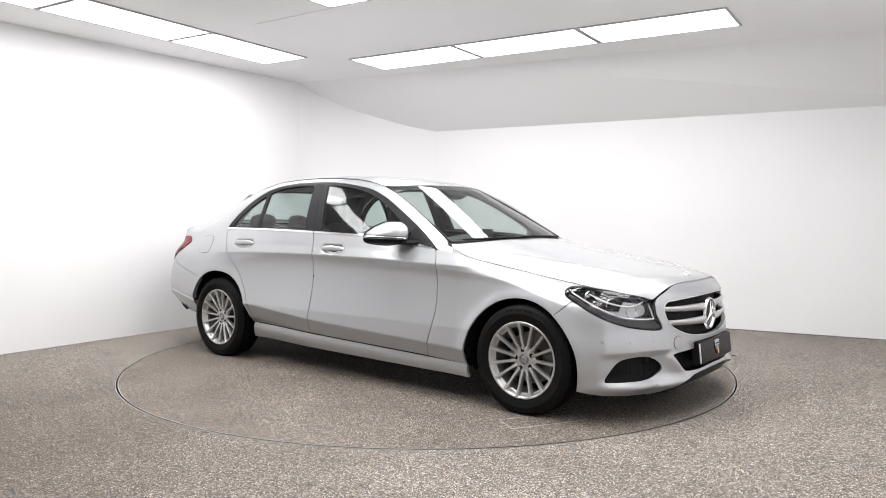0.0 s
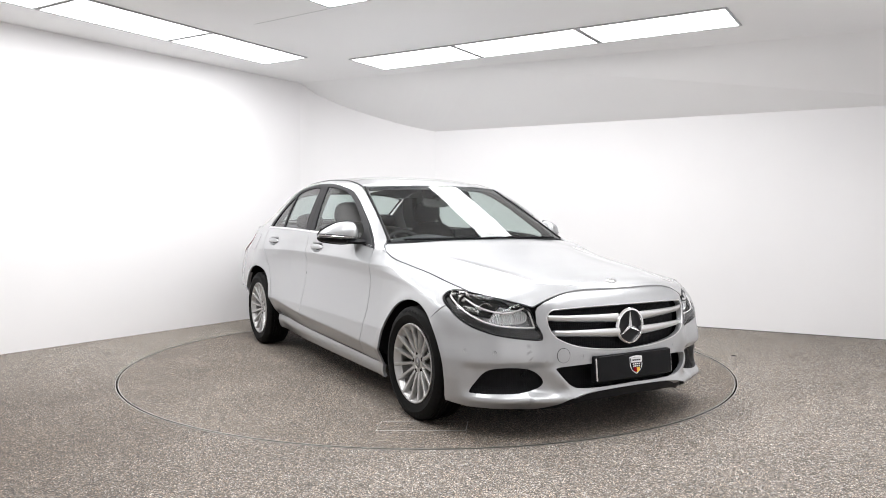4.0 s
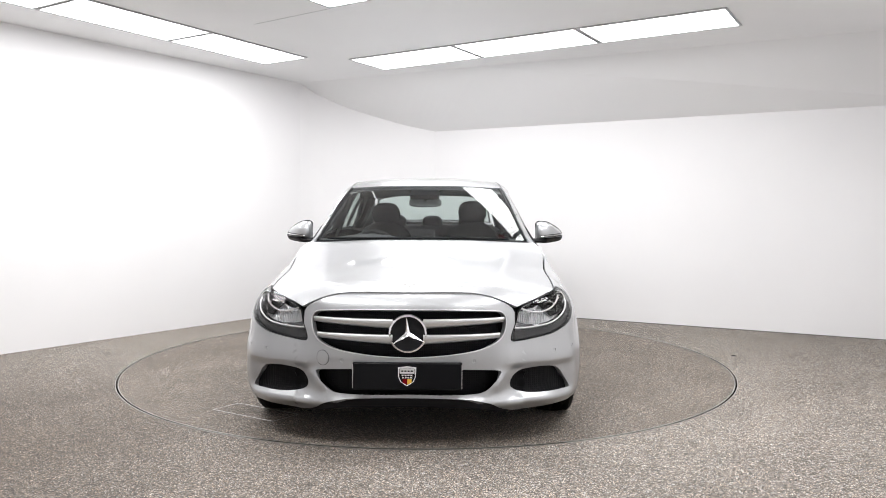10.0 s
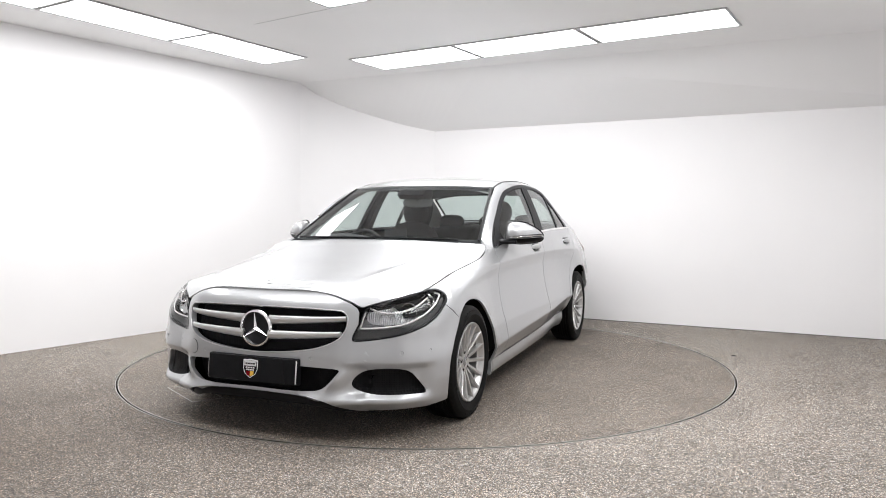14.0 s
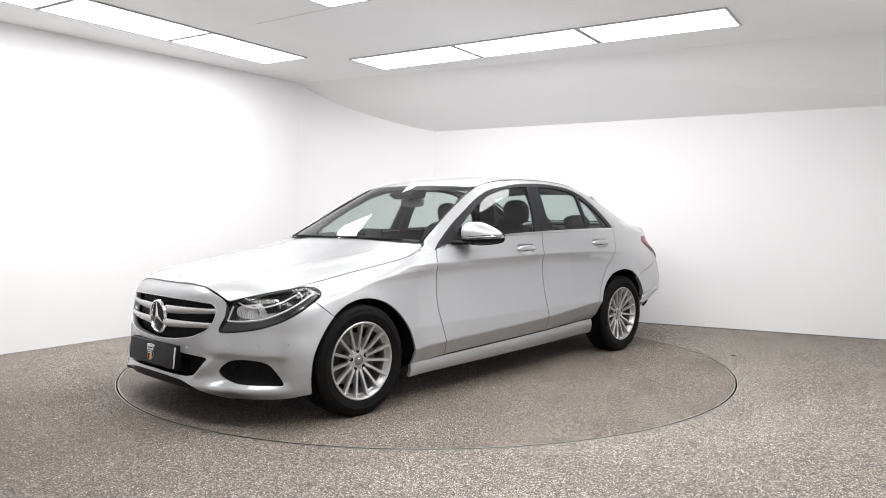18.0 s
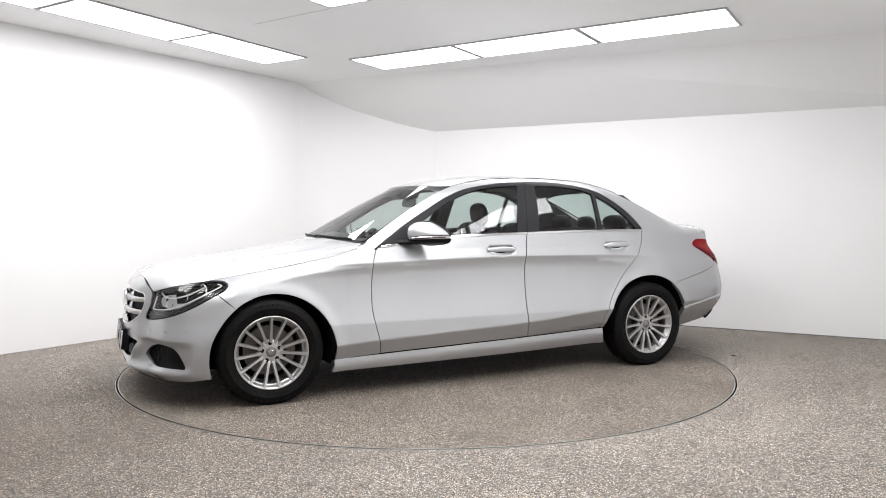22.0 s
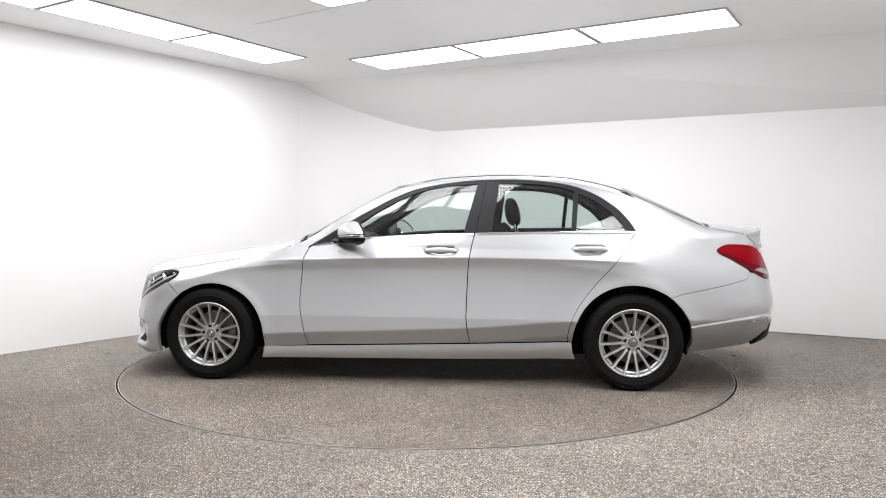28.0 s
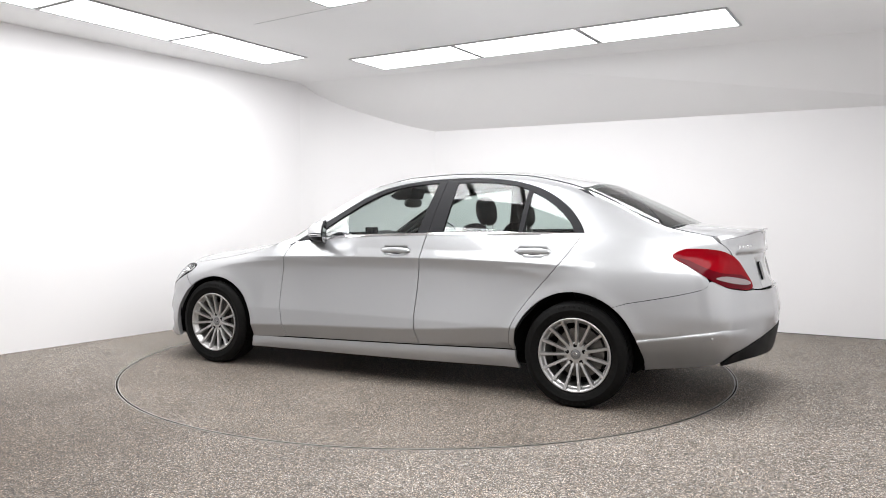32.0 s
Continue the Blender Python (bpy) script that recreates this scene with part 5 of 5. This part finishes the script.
def wheel(x, s, turned):
    # flattened a little where the tyre stands
    root = empty("wheel", pose(0, 0, 0), "", "")
    for key in ("label", "category"):
        if key in root:
            del root[key]
    root.parent = CAR
    half = 0.790 if x > 0 else 0.783
    root.matrix_basis = pose(x, s * half, 0.310, 0, 0, 0 if s > 0 else 180)
    spun = Matrix.Rotation(radians(turned), 4, "Y")
    made = wheel_meshes()
    for v in made["tyre"].verts:
        if v.co.z < -0.308:
            v.co.z = -0.3095 + (v.co.z + 0.317) * 0.08
    names = (("tyre", "tyre", TYRE, "black rubber tyre"), ("rim", "rim", ALLOY, "silver alloy rim"), ("barrel", "rim_barrel", BARREL, "inner wall of the rim, darkened for shade"), ("hub", "hub", ALLOY, "silver hub"),
             ("cap", "hub_cap", CAP, "round hub cap with an emblem"), ("disc", "brake_disc", DISC, "grey brake disc"), ("back", "wheel_shade", GAP, "black sheet for the shade inside the wheel"))
    for key, name, mat, label in names:
        bm = made[key]
        if key != "tyre":
            moved(bm, spun)
        part(name, bm, mat, root, label)
    # black discs on the hub stand for the shade in the bolt holes
    for k in range(5):
        a = 2 * math.pi * k / 5 + 0.3
        b = made["bolt"].copy()
        part("bolt_hole_disc", moved(b, spun @ Matrix.Translation((0.053 * math.cos(a), 0, 0.053 * math.sin(a)))), GAP, root, "black disc on the hub for a shaded bolt hole")
    made["bolt"].free()
    for k in range(15):
        b = made["spoke"].copy()
        part("spoke", moved(b, spun @ Matrix.Rotation(2 * math.pi * k / 15, 4, "Y")), ALLOY, root)
    made["spoke"].free()
    bm = tube([(0.012 * math.cos(a), 0.064, 0.012 * math.sin(a)) for a in np.linspace(0, 2 * math.pi, 24, endpoint=False)], 0.0012, 5, True)
    part("cap_ring", moved(bm, spun), CHROME, root, "fine ring on the cap")
    # raised lettering on the sidewall, as plain bars
    for a0 in (70, 250):
        for k in range(7):
            bm = bmesh.new()
            bmesh.ops.create_cube(bm, size=1, matrix=Matrix.Rotation(radians(a0 + 6.5 * k), 4, "Y") @ Matrix.Translation((0.283, 0.1015, 0)) @ Matrix.Diagonal((0.017, 0.003, 0.016 if k % 3 else 0.010, 1)))
            part("sidewall_bar", bm, MARKS, root, "", flat=True)
    cal = loft([[(r * math.cos(a), y, r * math.sin(a)) for r, y in ((0.105, 0.012), (0.158, 0.010), (0.165, -0.03), (0.158, -0.06), (0.105, -0.06))] for a in np.linspace(2.6, 3.7, 9)])
    part("brake_caliper", cal, DISC, root, "grey brake caliper")


for k, (x, s) in enumerate(((1.42, 1), (1.42, -1), (-1.42, 1), (-1.42, -1))):
    wheel(x, s, (6, 11, 3, 17)[k])


# ---- door mirrors: outline from the inner to the outer end ----
mirror_top = smooth((0, 1.066), (0.05, 1.078), (0.15, 1.085), (0.35, 1.082), (0.6, 1.062), (0.82, 1.034), (0.94, 1.012), (1, 0.990))
mirror_foot = smooth((0, 0.940), (0.3, 0.934), (0.7, 0.942), (0.9, 0.952), (0.97, 0.960), (1, 0.975))
mirror_depth = smooth((0, 0.075), (0.12, 0.110), (0.4, 0.125), (0.7, 0.100), (0.9, 0.062), (1, 0.018))


def mirror(s):
    root = empty("door_mirror", pose(0, 0, 0), "", "")
    for key in ("label", "category"):
        if key in root:
            del root[key]
    root.parent = CAR

    def station(u, grow=0.0, back=0.0, front=1.0):
        """A ring round the housing at a share u of its width: flat at the glass, round to the front."""
        y = 0.800 + 0.204 * u
        zt, zb = float(mirror_top(u)) + grow, float(mirror_foot(u)) - grow
        d, xb = float(mirror_depth(u)) + grow, 0.435 - 0.115 * u - back
        ring = []
        for a in np.linspace(0, 2 * math.pi, 40, endpoint=False):
            c, e = math.cos(a), math.sin(a)
            x = xb + d * front * abs(c) ** 0.85 if c > 0 else xb - 0.012 * abs(c) ** 0.4
            ring.append((x, y, (zt + zb) / 2 + (zt - zb) / 2 * math.copysign(abs(e) ** 0.85, e)))
        return ring

    def split(u):
        """Height of the joint between cap and lower shell."""
        return 0.962 + 0.018 * u

    def shell(upper):
        rings = []
        for u in np.linspace(0, 1, 25):
            k = split(u)
            rings.append([(x, s * y, max(z, k) if upper else min(z, k)) for x, y, z in station(u, 0.0 if upper else -0.001)])
        bm = loft(rings)
        bmesh.ops.remove_doubles(bm, verts=bm.verts, dist=0.0003)
        return bm
    part("cap", shell(True), PAINT, root, "silver mirror cap", sharp=50)
    part("lower_shell", shell(False), BLACK, root, "black lower shell", sharp=50)

    def front_line(u0, u1, dz, out):
        line = []
        for u in np.linspace(u0, u1, 16):
            z = split(u) + dz
            ring = station(u, out)
            x = max((q for q in ring if q[0] > 0.435 - 0.115 * u), key=lambda q: -abs(q[2] - z), default=ring[0])
            line.append((x[0], s * x[1], z))
        return line
    part("indicator", tube(front_line(0.16, 0.985, 0.014, 0.001), [0.0012 + 0.0032 * i / 15 for i in range(16)], 8), CHROME, root, "chrome indicator strip")
    for dz in (0.0215, 0.0065):
        part("indicator_gap", tube(front_line(0.12, 0.99, dz, 0.000), [0.0014 + 0.0016 * i / 15 for i in range(16)], 6), BLACK, root, "dark slit beside the indicator")
    rim = [(0.435 - 0.115 * u - 0.012, s * (0.800 + 0.204 * u), float(mirror_top(u))) for u in np.linspace(0.01, 0.99, 18)]
    rim += [(0.435 - 0.115 * u - 0.012, s * (0.800 + 0.204 * u), float(mirror_foot(u))) for u in np.linspace(0.99, 0.01, 18)]
    part("mirror_frame", tube(rim, 0.006, 6, True), BLACK, root, "black frame round the mirror glass")
    bm = bmesh.new()
    bm.faces.new([bm.verts.new((x - 0.0015, y, z)) for x, y, z in rim])
    part("mirror_glass", bm, CHROME, root, "mirror glass", flat=True)
    stalk = loft([[(x + dx, s * y, z + dz) for dx, dz in ((-0.03 * f, -0.012), (0.03 * f, -0.012), (0.035 * f, 0.004), (0.02 * f, 0.018), (-0.02 * f, 0.018))]
                  for x, y, z, f in ((0.535, 0.772, 0.950, 1.6), (0.52, 0.800, 0.948, 1.3), (0.50, 0.83, 0.948, 1.0), (0.485, 0.87, 0.952, 0.9))])
    part("stalk", stalk, BLACK, root, "black mirror stalk")
    tri = [(0.715, 0.920), (0.60, 0.988), (0.505, 1.052), (0.475, 0.955)]
    panel("mirror_base", tri, [], side, BLACK, root, step=0.03, lift=0.004, side=s, depth=0.012, label="black triangular base")


both(mirror)


# ---- cabin ----
def pad(x, y, z, sx, sy, sz, lean=0.0, power=3.0, n=20, rows=12, tilt=0.0):
    """A soft cushion: a rounded block."""
    rings = []
    for i in range(rows + 1):
        v = -1 + 2 * i / rows
        v = math.sin(v * math.pi / 2)
        f = max(0.02, (1 - abs(v) ** power)) ** (1 / power)
        ring = []
        for k in range(n):
            a = 2 * math.pi * k / n
            c, d = math.cos(a), math.sin(a)
            ring.append((sx * f * math.copysign(abs(c) ** (2 / power), c), sy * f * math.copysign(abs(d) ** (2 / power), d), sz * v))
        rings.append(ring)
    return moved(loft(rings), Matrix.Translation((x, y, z)) @ Matrix.Rotation(radians(lean), 4, "Y") @ Matrix.Rotation(radians(tilt), 4, "X"))


def cabin():
    # lining: a dark tub under the belt line
    rings = []
    for x in np.linspace(1.00, -1.92, 40):
        zb = float(belt_z(x)) - 0.035 if x < 0.8 else float(top_z(x)) - 0.04
        line = [(x, 0.0, 0.24), (x, 0.56 if x < -0.98 else 0.72, 0.24)] + [(x, (0.56 if x < -0.98 and z < 0.72 else float(side_y(x, z)) - 0.035), z) for z in (0.30, 0.40, 0.50, 0.60, 0.70, 0.74, 0.82, zb)]
        rings.append([(a, -b, c) for a, b, c in line[::-1]] + line[1:])
    bm = loft(rings, False, False)
    part("lining", bm, CABIN, CAR, "dark cabin lining")
    # head lining
    x = np.linspace(0.20, -1.36, 24)
    rings = [[(a, t * (float(top_y(a)) - 0.01), float(roof(a, t * (float(top_y(a)) - 0.01))[2]) - 0.022) for t in np.linspace(-1, 1, 17)] for a in x]
    part("head_lining", loft(rings, False, False), HEADLINE, CAR, "grey head lining")
    # dashboard
    rings = []
    for y in np.linspace(-0.72, 0.72, 25):
        hump = 0.035 * math.exp(-((y + 0.37) / 0.2) ** 2)
        rings.append([(1.00 - 0.30 * abs(y) ** 2.4, y, 0.90), (0.86 - 0.2 * abs(y) ** 2.4, y, 0.950 + hump * 0.4), (0.66, y, 0.965 + hump), (0.53, y, 0.945 + hump), (0.49, y, 0.88), (0.56, y, 0.72), (0.62, y, 0.55), (0.95, y, 0.5)])
    part("dashboard", loft(rings), CABIN, CAR, "charcoal dashboard")
    part("screen", block(0.555, 0.570, -0.085, 0.085, 0.965, 1.030, 0.006, 2), GLOSSBLACK, CAR, "small black display screen on the dashboard")
    # steering wheel on the car's right
    m = pose(0.40, -0.37, 0.845, 0, 66, 0)
    rim = tube([(0.180 * math.cos(a), 0.180 * math.sin(a), 0) for a in np.linspace(0, 2 * math.pi, 48, endpoint=False)], 0.0145, 10, True)
    sw = part("steering_wheel", moved(rim, m), SEAT, CAR, "black leather steering wheel")
    part("steering_hub", moved(pad(0, 0, -0.01, 0.075, 0.085, 0.03), m), CABIN, sw, "dark hub")
    for a in (0, 150, 210):
        part("steering_spoke", moved(tube([(0.05 * math.cos(radians(a + 0)), 0.05 * math.sin(radians(a)), -0.01), (0.175 * math.cos(radians(a)), 0.175 * math.sin(radians(a)), 0)], 0.014, 8), m), CABIN, sw, "dark spoke")
    # front seats
    for y in (0.37, -0.37):
        seat = part("front_seat", pad(-0.62, y, 0.72, 0.085, 0.245, 0.36, 16), SEAT, CAR, "black front seat")
        part("cushion", pad(-0.30, y, 0.44, 0.29, 0.25, 0.09, -6), SEAT, seat, "black seat cushion")
        part("headrest", pad(-0.625, y, 1.135 + (0.018 if y > 0 else 0), 0.050, 0.120, 0.098, 10, 2.6), SEAT, seat, "black headrest")
        for dy in (-0.055, 0.055):
            part("headrest_post", tube([(-0.655, y + dy, 0.98), (-0.645, y + dy, 1.07)], 0.006, 8), CHROME, seat, "chrome headrest post")
    # rear bench
    bench = part("rear_bench", pad(-1.36, 0, 0.74, 0.09, 0.66, 0.30, 22, 4.0), SEAT, CAR, "black rear bench")
    part("cushion", pad(-1.05, 0, 0.46, 0.26, 0.64, 0.09, -5, 4.0), SEAT, bench, "black rear cushion")
    for y, h in ((0.38, 1.065), (0.0, 1.055), (-0.38, 1.065)):
        part("headrest", pad(-1.475, y, h, 0.045, 0.125 if y else 0.095, 0.068, 14, 2.8), SEAT, bench, "black rear headrest")
    part("parcel_shelf", loft([[(-1.50, y, 0.985), (-1.92, y * 0.9, 1.030), (-1.92, y * 0.9, 0.97), (-1.50, y, 0.95)] for y in np.linspace(-0.66, 0.66, 5)]), CABIN, CAR, "charcoal parcel shelf")
    # pillar linings
    for s in (1, -1):
        part("pillar_lining", loft([[(x0 + dx, s * (float(side_y(x0, z)) - 0.035 + dy), z) for dx, dy in ((-0.05, 0), (0.05, 0), (0.04, -0.025), (-0.04, -0.025))]
                                    for x0, z in ((-0.43, 0.95), (-0.445, 1.1), (-0.46, 1.25), (-0.475, 1.37))]), CABIN, CAR, "dark middle pillar lining")
        rib = [(-1.46, 1.0, 0.10), (-1.43, 1.10, 0.10), (-1.36, 1.2, 0.09), (-1.27, 1.29, 0.08)]
        part("pillar_lining", loft([[(x0 + dx, s * (float(side_y(x0, z)) - 0.03 + dy), z) for dx, dy in ((-w * 1.6, -0.01), (w * 0.75, 0), (w * 0.6, -0.04), (-w * 1.5, -0.05))] for x0, z, w in rib]), CABIN, CAR, "dark rear pillar lining")
        ap = [(0.70, 0.97), (0.50, 1.10), (0.30, 1.215), (0.12, 1.30), (-0.02, 1.345)]
        part("pillar_lining", tube([(x0 - 0.035, s * (float(side_y(x0 - 0.035, z - 0.02)) - 0.045), z - 0.02) for x0, z in ap], 0.024, 8), CABIN, CAR, "dark front pillar lining")
    # inside mirror with sensor box behind it
    mir = part("inside_mirror", pad(0.175, 0.0, 1.222, 0.018, 0.122, 0.035, -8, 3.4), SATINGREY, CAR, "inside mirror seen from its grey back")
    part("sensor_box", loft([[(0.32, y, 1.275), (0.20, y, 1.345), (0.12, y, 1.33), (0.15, y, 1.255), (0.26, y, 1.245)] for y in np.linspace(-0.105, 0.105, 6)]), PLASTIC, mir, "black sensor box")
    part("mirror_arm", tube([(0.21, 0, 1.29), (0.185, 0, 1.235)], 0.012, 8), PLASTIC, mir, "black mirror arm")
    # wipers
    for y0, y1 in ((-0.62, 0.02), (-0.02, 0.58)):
        line = []
        for k in np.linspace(0, 1, 9):
            y = y0 + (y1 - y0) * k
            u = y / 0.735
            a = ws_low(u)
            line.append((float(a[0]) - 0.03 + 0.035 - 0.05 * k * (1 - k), y, float(a[2]) + 0.006 + 0.004 * (1 - k)))
        part("wiper", tube(line, 0.007, 6), BLACK, CAR, "black windscreen wiper")


HEADLINE = material("head_lining_cloth", (0.16, 0.16, 0.158), 0.85)
SATINGREY = material("grey_mirror_back", (0.20, 0.205, 0.205), 0.45)
cabin()


# ---- underside ----
def underside():
    rings = []
    for x in np.linspace(2.05, -2.32, 30):
        w = 0.60 if abs(abs(x) - 1.41) < 0.42 else min(0.80, float(side_y(x, 0.2)) - 0.06)
        w = max(0.2, min(w, float(side_y(x, 0.25)) - 0.05))
        z = 0.165 if x < 1.9 else 0.19
        if x < -1.85:
            z = 0.30
        rings.append([(x, -w, z + 0.22), (x, -w, z + 0.02), (x, 0, z), (x, w, z + 0.02), (x, w, z + 0.22)])
    part("underbody", loft(rings, False, False), GAP, CAR, "black underbody")
    for s in (1, -1):
        for c in (ARCH_F, ARCH_R):
            rings = []
            for a in np.linspace(-14, 194, 30):
                r = c[2] + 0.004
                x, z = c[0] + r * math.cos(radians(a)), c[1] + r * math.sin(radians(a))
                y1 = float(side_y(np.clip(x, -2.2, 1.95), max(z, 0.2))) - (0.012 if z > 0.30 else 0.05)
                rings.append([(x, s * y1, z), (x, s * (y1 - 0.12), z + 0.02 * math.sin(radians(a))), (x, s * 0.58, z)])
            bm = loft(rings, False, False)
            rim = [bm.verts.new((c[0] + (c[2] + 0.01) * math.cos(radians(a)), s * 0.585, c[1] + (c[2] + 0.01) * math.sin(radians(a)))) for a in np.linspace(-14, 194, 30)]
            bm.faces.new(rim)
            part("wheel_arch_liner", bm, LINER, CAR, "black wheel arch liner")
        # black sheets behind the door, lamp and wing gaps, standing for their shade
        reb = [(0.98, 0.30), (0.90, 0.62), (0.87, 0.86)] + [(x, float(belt_z(x)) - 0.012) for x in np.linspace(0.70, -1.40, 12)] + [(-1.36, 0.80), (-1.10, 0.50), (-0.98, 0.27), (0.7, 0.225)]
        panel("door_gap_shade", reb, [], side, GAP, CAR, step=0.06, edge=0.03, lift=-0.016, side=s, depth=0.004, label="black sheet for the shade behind the door gaps")
        panel("lamp_gap_shade", spline([(0.50, 0.50), (0.80, 0.50), (1.03, 0.60), (1.12, 0.70), (1.0, 0.735), (0.80, 0.715), (0.52, 0.66)], 4, True), [], nose, GAP, CAR, step=0.04, edge=0.03, lift=-0.066, side=s, depth=0.004,
              label="black sheet for the shade behind the lamp")
        panel("wing_gap_shade", along(lambda x: top_z(x) - 0.012, 0.86, 1.95, 16) + [np.array((1.95, 0.62)), np.array((1.75, 0.66)), np.array((1.4, 0.70)), np.array((0.86, 0.78))], [], side, GAP, CAR, step=0.03, edge=0.015, lift=-0.026, side=s, depth=0.004,
              label="black sheet for the shade behind the wing")
    # more black shade sheets, under the bonnet, boot lid and rear panels
    ed = [np.array((x, float(top_y(x)) + 0.002)) for x in np.linspace(2.07, 0.86, 40)]
    panel("bonnet_gap_shade", ed + [q * (1, -1) for q in ed[::-1]], [], hood, GAP, CAR, step=0.05, edge=0.025, lift=-0.034, depth=0.004, label="black sheet for the shade under the bonnet")
    ed = [np.array((x, float(top_y(x)) + 0.004)) for x in np.linspace(-1.95, -2.11, 8)]
    panel("boot_gap_shade", ed + [q * (1, -1) for q in ed[::-1]], [], deck, GAP, CAR, step=0.08, edge=0.05, lift=-0.022, depth=0.004, label="black sheet for the shade under the boot lid")
    panel("tail_gap_shade", mirrored([(0.0, 0.90), (0.5, 0.895), (0.85, 0.895), (0.95, 0.885), (0.94, 0.84), (1.2, 0.64), (1.1, 0.50), (0.0, 0.50)]), [], tail, GAP, CAR, step=0.05, edge=0.03, lift=-0.065, depth=0.004, label="black sheet for the shade behind the rear panels")
    # nose crossbeam in the shadow of the grille
    part("radiator", block(1.95, 2.06, -0.5, 0.5, 0.20, 0.70, 0.02, 2), GAP, CAR, "dark radiator")


LINER = material("liner_felt", (0.008, 0.008, 0.008), 0.95)
bsdf(LINER).inputs["Specular IOR Level"].default_value = 0.05
underside()

# hatch in the turntable deck
for a, b in (((1.548, -1.17), (1.785, -0.763)), ((1.548, -1.17), (1.400, -1.062)), ((1.400, -1.062), (1.637, -0.655)), ((1.785, -0.763), (1.637, -0.655))):
    line = [(a[0] - 0.0174 + (b[0] - a[0]) * k, a[1] - 0.0246 + (b[1] - a[1]) * k, 0.0) for k in np.linspace(0, 1, 5)]
    part("hatch_strip", tube(line, 0.0026, 6, False, 0.5), STEEL, TABLE, "thin steel strip of a hatch")


# fuel flap on the car's right rear quarter, set in a fine dark joint
flap = [np.array((-1.645 + 0.085 * math.copysign(abs(math.cos(a)) ** 0.45, math.cos(a)), 0.885 + 0.066 * math.copysign(abs(math.sin(a)) ** 0.45, math.sin(a)))) for a in np.linspace(0, 2 * math.pi, 60, endpoint=False)]
panel("fuel_joint", shrink(np.array(flap), -0.0025), [], side, GAP, CAR, step=0.02, edge=0.008, lift=0.0006, side=-1, depth=0.001, label="dark joint of the fuel flap")
panel("fuel_flap", flap, [], side, PAINT, CAR, step=0.02, edge=0.008, lift=0.0016, side=-1, depth=0.001, label="silver fuel flap")


# specks of dirt lying on the floor
for x, y, r in ((2.463, 0.175, 0.014), (2.174, 0.2, 0.009)):
    bm = bmesh.new()
    bmesh.ops.create_icosphere(bm, subdivisions=2, radius=r)
    for v in bm.verts:
        k = 1 + 0.25 * math.sin(v.co.x * 900 + v.co.y * 700 + x * 9)
        v.co = (v.co.x * k * 1.5, v.co.y * k, max(v.co.z * 0.35, -0.0005))
    ob = part("dirt_speck", moved(bm, Matrix.Translation((x, y, 0.0005))), PLASTIC, None)
    tagged(ob, "small dark speck of dirt on the studio floor", "dirt", "specks of dirt")


# ---- movement: table and car turn together, at a steady pace ----
def motions():
    rows_t, rows_c = [], []
    for t in range(0, 33):
        a = -86.775 - 5.3089 * (t - 9)
        rows_t.append((t, pose(0, TABLE_Y, 0, 0, 0, a)))
        rows_c.append((t, pose(0, 0, 0, 0, 0, a) @ pose(-0.0174, -0.0246, 0)))
    walk(TABLE, rows_t)
    walk(CAR, rows_c)


motions()
